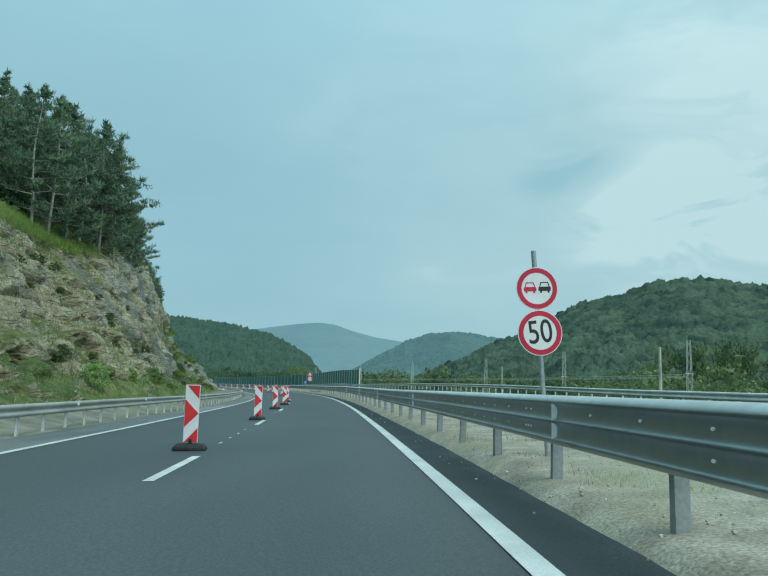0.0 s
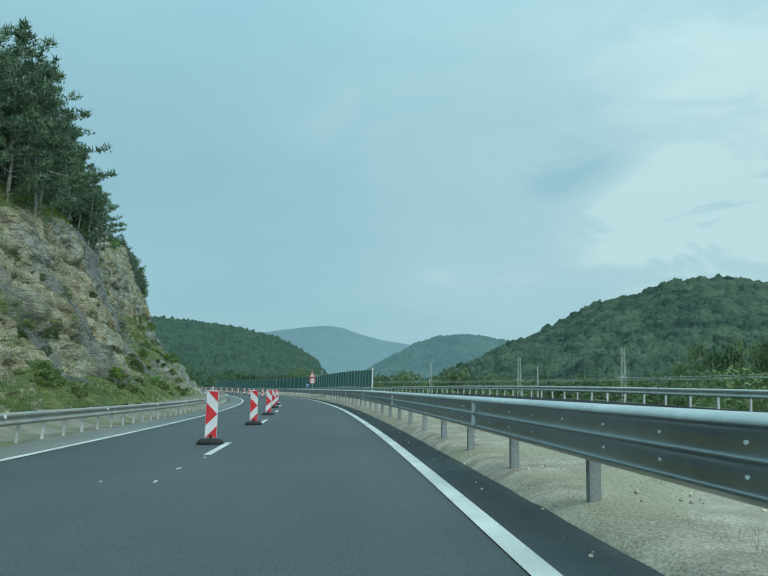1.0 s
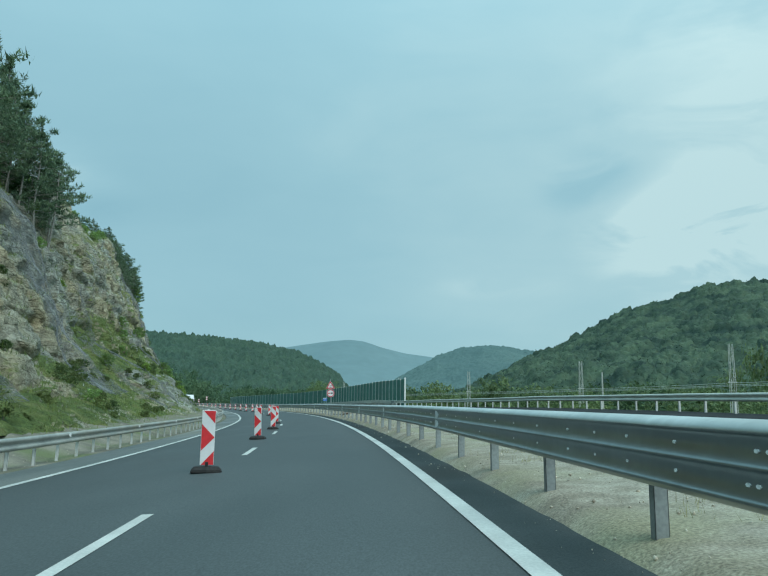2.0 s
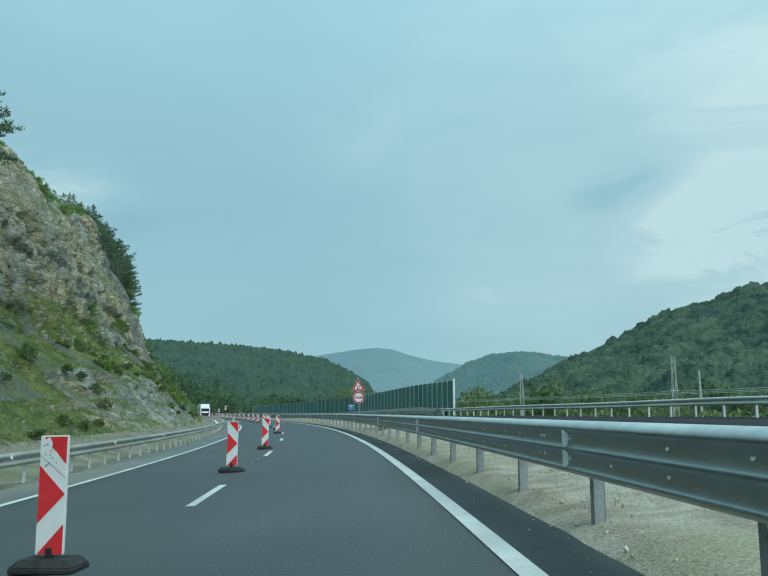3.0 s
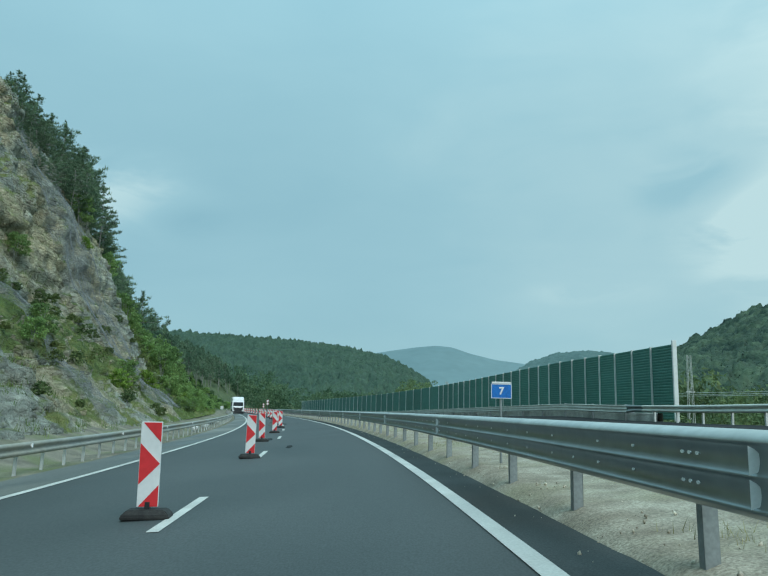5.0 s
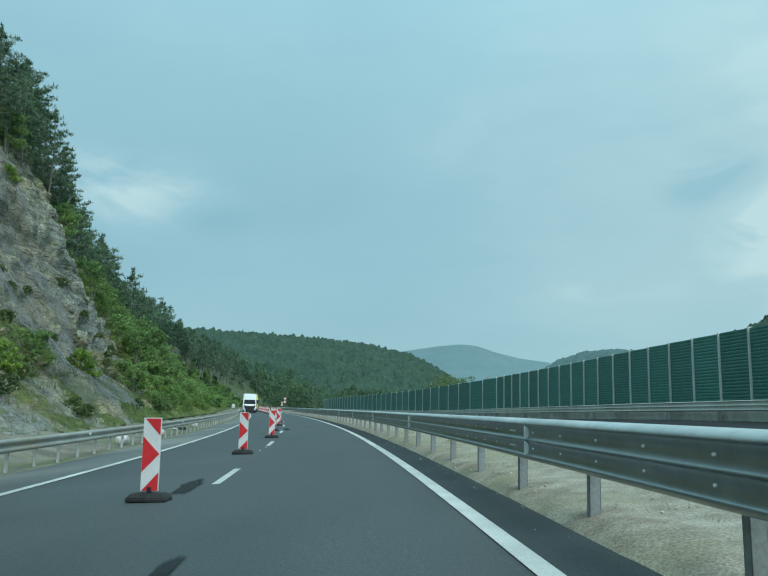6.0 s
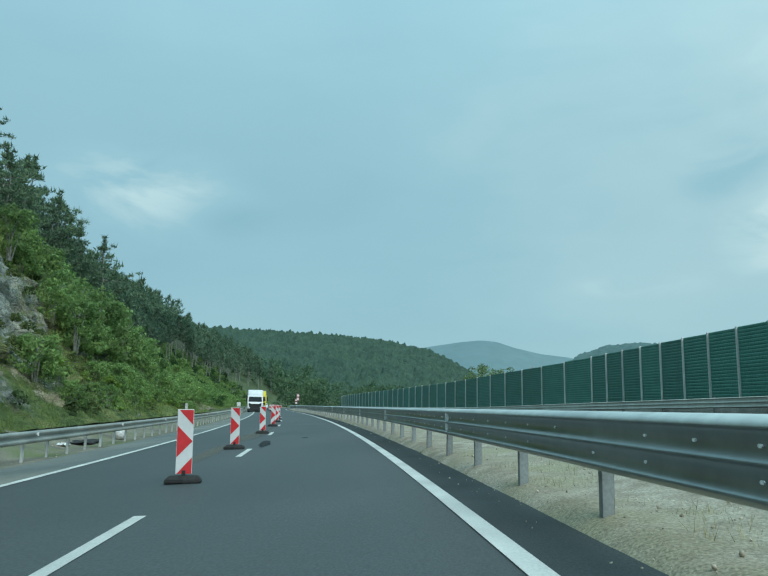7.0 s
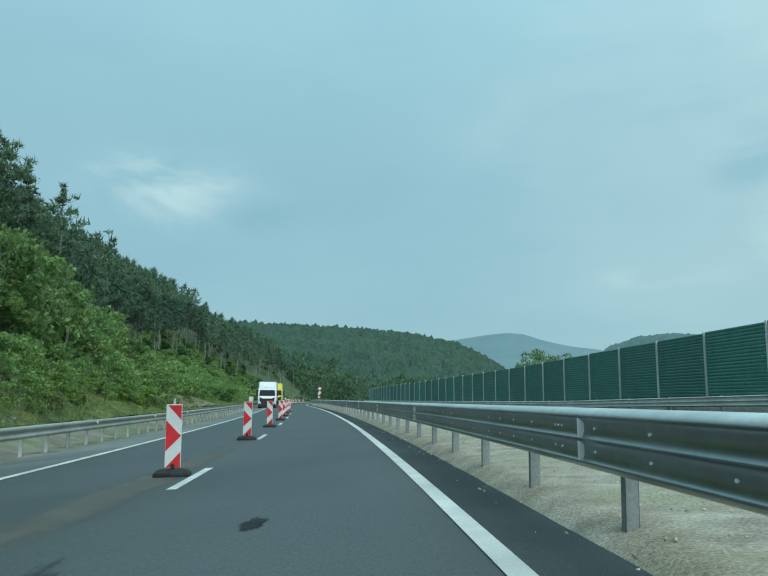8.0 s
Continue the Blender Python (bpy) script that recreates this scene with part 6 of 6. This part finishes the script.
lorry(M["white_paint"], M["white_paint"], "white articulated truck with a black grille facing along the road").matrix_basis = upright(266, -3.1, -.16)
lorry(M["yellow_paint"], M["blue_tarp"], "yellow truck with a blue tarpaulin trailer queueing on the road", 3.9).matrix_basis = upright(286, -2.3, .006)
car("white car queueing behind the trucks").matrix_basis = upright(319, -1.6, .006)


# ---- small things beside the road ----
def sack(s, u, h, seed):
    rs_ = random.Random(seed)
    bm = bmesh.new()
    bmesh.ops.create_icosphere(bm, subdivisions=3, radius=.5)
    for v_ in bm.verts:
        k_ = 1 + .14 * noise.noise(v_.co * 3.1 + Vector((seed, 0, 0)))
        x, y, z = v_.co * k_
        w = 1.0 if z < .2 else 1 - .5 * (z - .2) / .3
        v_.co = (x * .55 * w, y * .5 * w, max(z, -.42) * h / .92 + h * .45)
    root = thing("sack", "crumpled white plastic sack beside the guard rail", "sack", "sacks beside the rail")
    part("bag", bm, M["sack"], root)
    bm = bmesh.new()
    tube(bm, (0, 0, h * .86), (.03, .02, h * 1.06), .05, .08, 8)
    part("tied_neck", bm, M["sack"], root)
    root.matrix_basis = upright(s, u, -.02, rs_.uniform(0, 360))


sack(151.6, -5.62, .48, 1)
sack(159.4, -5.72, .44, 2)
sack(173.4, -5.85, .48, 3)


def dark_sheet(s, u, seed):
    """A crumpled sheet of black plastic and a torn white scrap."""
    for nm, mat, w, d, dx, words in (("plastic_sheet", M["rubber"], 1.1, 2.6, 0.0, "crumpled black plastic sheet on the gravel verge"), ("paper_scrap", M["sack"], .35, .7, -2.1, "torn white scrap on the gravel verge")):
        bm = bmesh.new()
        bmesh.ops.create_grid(bm, x_segments=9, y_segments=16, size=.5)
        for v_ in bm.verts:
            x, y = v_.co.x, v_.co.y
            k_ = 1 - .35 * abs(noise.noise(Vector((y * 3, seed, 0))))
            v_.co = (x * w * k_ + .15 * noise.noise(Vector((y * 4, 1, seed))), y * d, .06 + .16 * abs(noise.noise(Vector((x * 3, y * 5, seed)))) * (1 - 1.6 * abs(x)))
        r = bmesh.ops.extrude_face_region(bm, geom=bm.faces[:])
        bmesh.ops.translate(bm, vec=(0, 0, .012), verts=[q for q in r["geom"] if isinstance(q, bmesh.types.BMVert)])
        root = thing(nm, words, "litter")
        part("sheet", bm, mat, root)
        root.matrix_basis = upright(s + dx, u, -.02 + .02, 8)


dark_sheet(170.0, -6.35, 3.0)


def flat_patch(name, s0, s1, u0, u1, seed, mat, label, dz=.0105, n=56, bend=0.0):
    """A ragged film on the asphalt that thins out towards its edge; bend: how far its far end lies to the right."""
    rg = np.random.default_rng(seed)
    cs, cu, rs2, ru = (s0 + s1) / 2, (u0 + u1) / 2, (s1 - s0) / 2, (u1 - u0) / 2
    v, fade = [on_road(cs, cu, dz)], [1.0]
    edge = [.8 + .13 * math.sin(2 * math.pi * k_ / n * 2 + seed) + .09 * math.sin(2 * math.pi * k_ / n * 5 + seed * 3) + rg.uniform(-.07, .07) for k_ in range(n)]
    rings = (.35, .6, .8, .92, 1.0)
    for q in rings:
        for k_ in range(n):
            a = 2 * math.pi * k_ / n
            ds = rs2 * q * edge[k_] * math.sin(a)
            v.append(on_road(cs + ds, cu + ru * q * edge[k_] * math.cos(a) + bend * ds / rs2, dz))
            fade.append(1 - q)
    f = [(0, 1 + k_, 1 + (k_ + 1) % n) for k_ in range(n)]
    for q in range(len(rings) - 1):
        f += [(1 + q * n + k_, 1 + (q + 1) * n + k_, 1 + (q + 1) * n + (k_ + 1) % n, 1 + q * n + (k_ + 1) % n) for k_ in range(n)]
    me = mesh_of(name, v, f, mat)
    me.attributes.new("film", "FLOAT", "POINT").data.foreach_set("value", np.array(fade, np.float32))
    structure(name, me, label, "stain")


flat_patch("mud_stain", 162, 187, -.95, .05, 1, M["mud"], "dried brown mud drawn out along the asphalt", bend=.28)
flat_patch("mud_stain", 156, 169, -1.1, -.45, 2, M["mud"], "dried brown mud drawn out along the asphalt", .0112)
flat_patch("damp_stain", 163.5, 169.2, .14, .66, 3, M["damp"], "dark damp patch on the asphalt", .015)
flat_patch("damp_stain", 169.5, 170.5, 1.46, 1.80, 6, M["damp"], "small dark damp patch on the asphalt")
flat_patch("damp_stain", 133.4, 136.6, -.5, .02, 4, M["damp"], "dark damp patch on the asphalt")
flat_patch("damp_stain", 126.8, 129.2, .66, .98, 5, M["damp"], "small dark damp patch on the asphalt")
# flakes of an older line between the dashes
for i, (s, u, w) in enumerate(((13.8, .12, .5), (15.3, .11, .35), (16.8, .11, .35), (18.5, .09, .3), (29.6, .12, .3), (31.2, .10, .3), (33.0, .20, .2), (29.7, -.60, .14), (82.2, .05, .2), (83.7, .09, .5), (95.2, .1, .3), (96.6, .06, .3), (145.0, .1, .35), (146.6, .16, .3))):
    rg = random.Random(i)
    n_ = 8
    v = [on_road(s + w * rg.uniform(.3, .6) * math.sin(a), u + .028 * rg.uniform(.6, 1.3) * math.cos(a), .013) for a in (2 * math.pi * q / n_ for q in range(n_))]
    structure("paint_flake", mesh_of("paint_flake", v, [tuple(range(n_))], M["paint"]), "worn flake of white paint on asphalt", "road marking")["group"] = "paint flakes"

debris = thing("scrap_sheet", "bent rusty sheet of scrap iron on the gravel", "scrap")
bm = bmesh.new()
for i in range(7):
    box(bm, -.5 + i * .14, -.35 + i * .14, -.5, .5, .04 + .05 * (i % 3), .07 + .05 * (i % 3), .006, m=pose(0, 0, 0, 4 * (i % 2), -6 + 3 * i, 5 * i))
part("sheet", bm, M["rust"], debris)
debris.matrix_basis = upright(101.4, 5.6, .21, 30) @ Matrix.Diagonal((.65, .65, .8, 1))
beam_ = thing("plank", "dark weathered plank lying on the gravel", "plank")
bm = bmesh.new()
box(bm, -.05, .05, -.75, .75, .0, .05, .01)
part("board", bm, M["dark_metal"], beam_)
beam_.matrix_basis = upright(101.5, 5.25, .20, 68)
slab = thing("drain_cover", "grey concrete drain slab sunk in the gravel", "drain cover")
bm = bmesh.new()
box(bm, -.8, .8, -.35, .35, -.05, .05, .02)
part("slab", bm, M["gravel_dark"], slab)
slab.matrix_basis = upright(100.0, 5.85, .12, 8)

stake = thing("stake", "short pale wooden stake on the grassy bank", "stake", "stakes on the bank")
bm = bmesh.new()
tube(bm, (0, 0, -.2), (0, 0, .75), .045, .04, 6)
part("shaft", bm, M["concrete"], stake)
rr = random.Random(4)
for i in range(34):
    s = 235 + i * 1.9 + rr.uniform(-.4, .4)
    u = -15.5 - (i % 3) * .3
    p = along(s, u, bank_z(s, u))
    m_ = pose(float(p[0]), float(p[1]), float(p[2]), rr.uniform(-5, 5), rr.uniform(-5, 5), 0)
    if i == 0:
        stake.matrix_basis = m_
    else:
        copy_thing(stake, m_)


# ---- rockfall netting hung on the face ----
def netting(s0, s1, j0, j1, label):
    i0, i1 = int((s0 + 30) / NS), int((s1 + 30) / NS)
    j0, j1 = j0 * NN // 92, j1 * NN // 92
    G = RV.reshape(-1, NN, 3)[i0:i1 + 1, j0:j1 + 1].copy()
    for _ in range(6):
        G[1:-1, 1:-1] = (G[:-2, 1:-1] + G[2:, 1:-1] + G[1:-1, :-2] + G[1:-1, 2:]) / 4
    h = heading((s0 + s1) / 2)
    G += np.array([math.cos(h), math.sin(h), .35]) * .35
    v, f = [], []

    def wire(line):
        for p, q in zip(line[:-1], line[1:]):
            limb(v, f, p, q, .008, .008, 3)
    ni, nj = G.shape[:2]
    fine = np.linspace(0, ni - 1, (ni - 1) * 2 + 1)
    for x in fine:
        a = int(min(x, ni - 2))
        wire((G[a] * (1 - (x - a)) + G[a + 1] * (x - a))[::2])
    for x in np.linspace(0, nj - 1, (nj - 1) + 1):
        a = int(min(x, nj - 2))
        wire((G[:, a] * (1 - (x - a)) + G[:, a + 1] * (x - a))[::2])
    thing("rockfall_net", label, "net", "rockfall nets", data=mesh_of("rockfall_net", v, f, M["net"]))


for a, b, c, d in ((90, 100, 14, 70), (56, 60, 8, 56), (66, 71, 8, 40), (105, 107, 5, 34), (114, 116, 6, 52), (141, 144, 4, 40), (159, 172, 4, 66)):
    netting(a, b, c, d, "grey steel wire netting hung over the rock")


# ---- dry grass on the median ----
def median_z(s, u):
    t = float(tilt(s))
    return float(np.interp(u, [4.42, 4.5, 4.75, 5.6, 8.85], [t * 4.42 - .03, t * 4.5 + .05, t * 4.75 + .15, t * 5.6 + .17, float(far_side(s, 8.8)) - .06]))


rm = np.random.default_rng(91)
spots = []
for s, u in zip(rm.uniform(0, 225, 9000), 4.85 + 3.7 * rm.random(9000) ** .8):
    p = along(s, u)
    if noise.fractal(Vector((p[0] * .35, p[1] * .35, 9.0)), 1, 2, 3) > .22:
        spots.append(along(s, u, median_z(s, u)))
gv = blades(np.array(spots), .04, .15, 10, rm, .004, .10)
M["straw"] = leafy("straw_grass", (0.26, 0.25, 0.11), (0.42, 0.37, 0.19), 0.8, through_light=.3)
thing("grass", "sparse straw-coloured grass on the gravel median", "grass", kind="stuff", data=big_mesh("grass", gv, np.arange(len(gv)).reshape(-1, 3), M["straw"]))


# ---- loose stones on the verges ----
def stones(n, s0, s1, u0, u1, height, seed, label):
    rg = np.random.default_rng(seed)
    base = np.array([(1, 0, 0), (-1, 0, 0), (0, 1, 0), (0, -1, 0), (0, 0, 1), (0, 0, -1)], float)
    tri = np.array([(0, 2, 4), (2, 1, 4), (1, 3, 4), (3, 0, 4), (2, 0, 5), (1, 2, 5), (3, 1, 5), (0, 3, 5)])
    items = []
    for _ in range(n):
        s, u = rg.uniform(s0, s1), rg.uniform(u0, u1)
        r = .007 + .028 * rg.random() ** 5
        p = along(s, u, height(s, u))
        items.append((base * rg.uniform(.6, 1.3, (6, 1)) * np.array([r, r * rg.uniform(.6, 1), r * .7]) @ np.array(Euler(rg.uniform(0, 3, 3)).to_matrix()).T + p, tri))
    thing("gravel_stones", label, "gravel", kind="stuff", data=gather(items, "gravel_stones", M["stone"]))


M["stone"] = material("loose_stone", (0.38, 0.34, 0.265), (0.56, 0.50, 0.395), 6, 0.95, 0.3, island=.35)


stones(11000, -5, 215, 4.42, 7.5, median_z, 5, "loose pale stones on the gravel median")
stones(420, -5, 215, 4.1, 4.46, lambda s, u: float(tilt(s)) * u + .012, 7, "small stones spilled over the asphalt edge")
stones(3000, 10, 225, -8.4, -4.75, lambda s, u: float(np.interp(u, [-8.6, -6, -4.68], [.32, float(tilt(s)) * -6 - .02, float(tilt(s)) * -4.68 - .03])), 6, "loose stones fallen from the rock face")
structure("earth_slope", sweep("earth_slope", lambda s: [(u, bank_z(s, u) + .10 + .05 * math.sin(s * .7 + u)) for u in (-8.4, -9.2, -10.2, -11.2, -12.0)], 224, 254, 1.5, M["earth"], True, where=along),
          "bare brown earth at the foot of the bank", "bank")
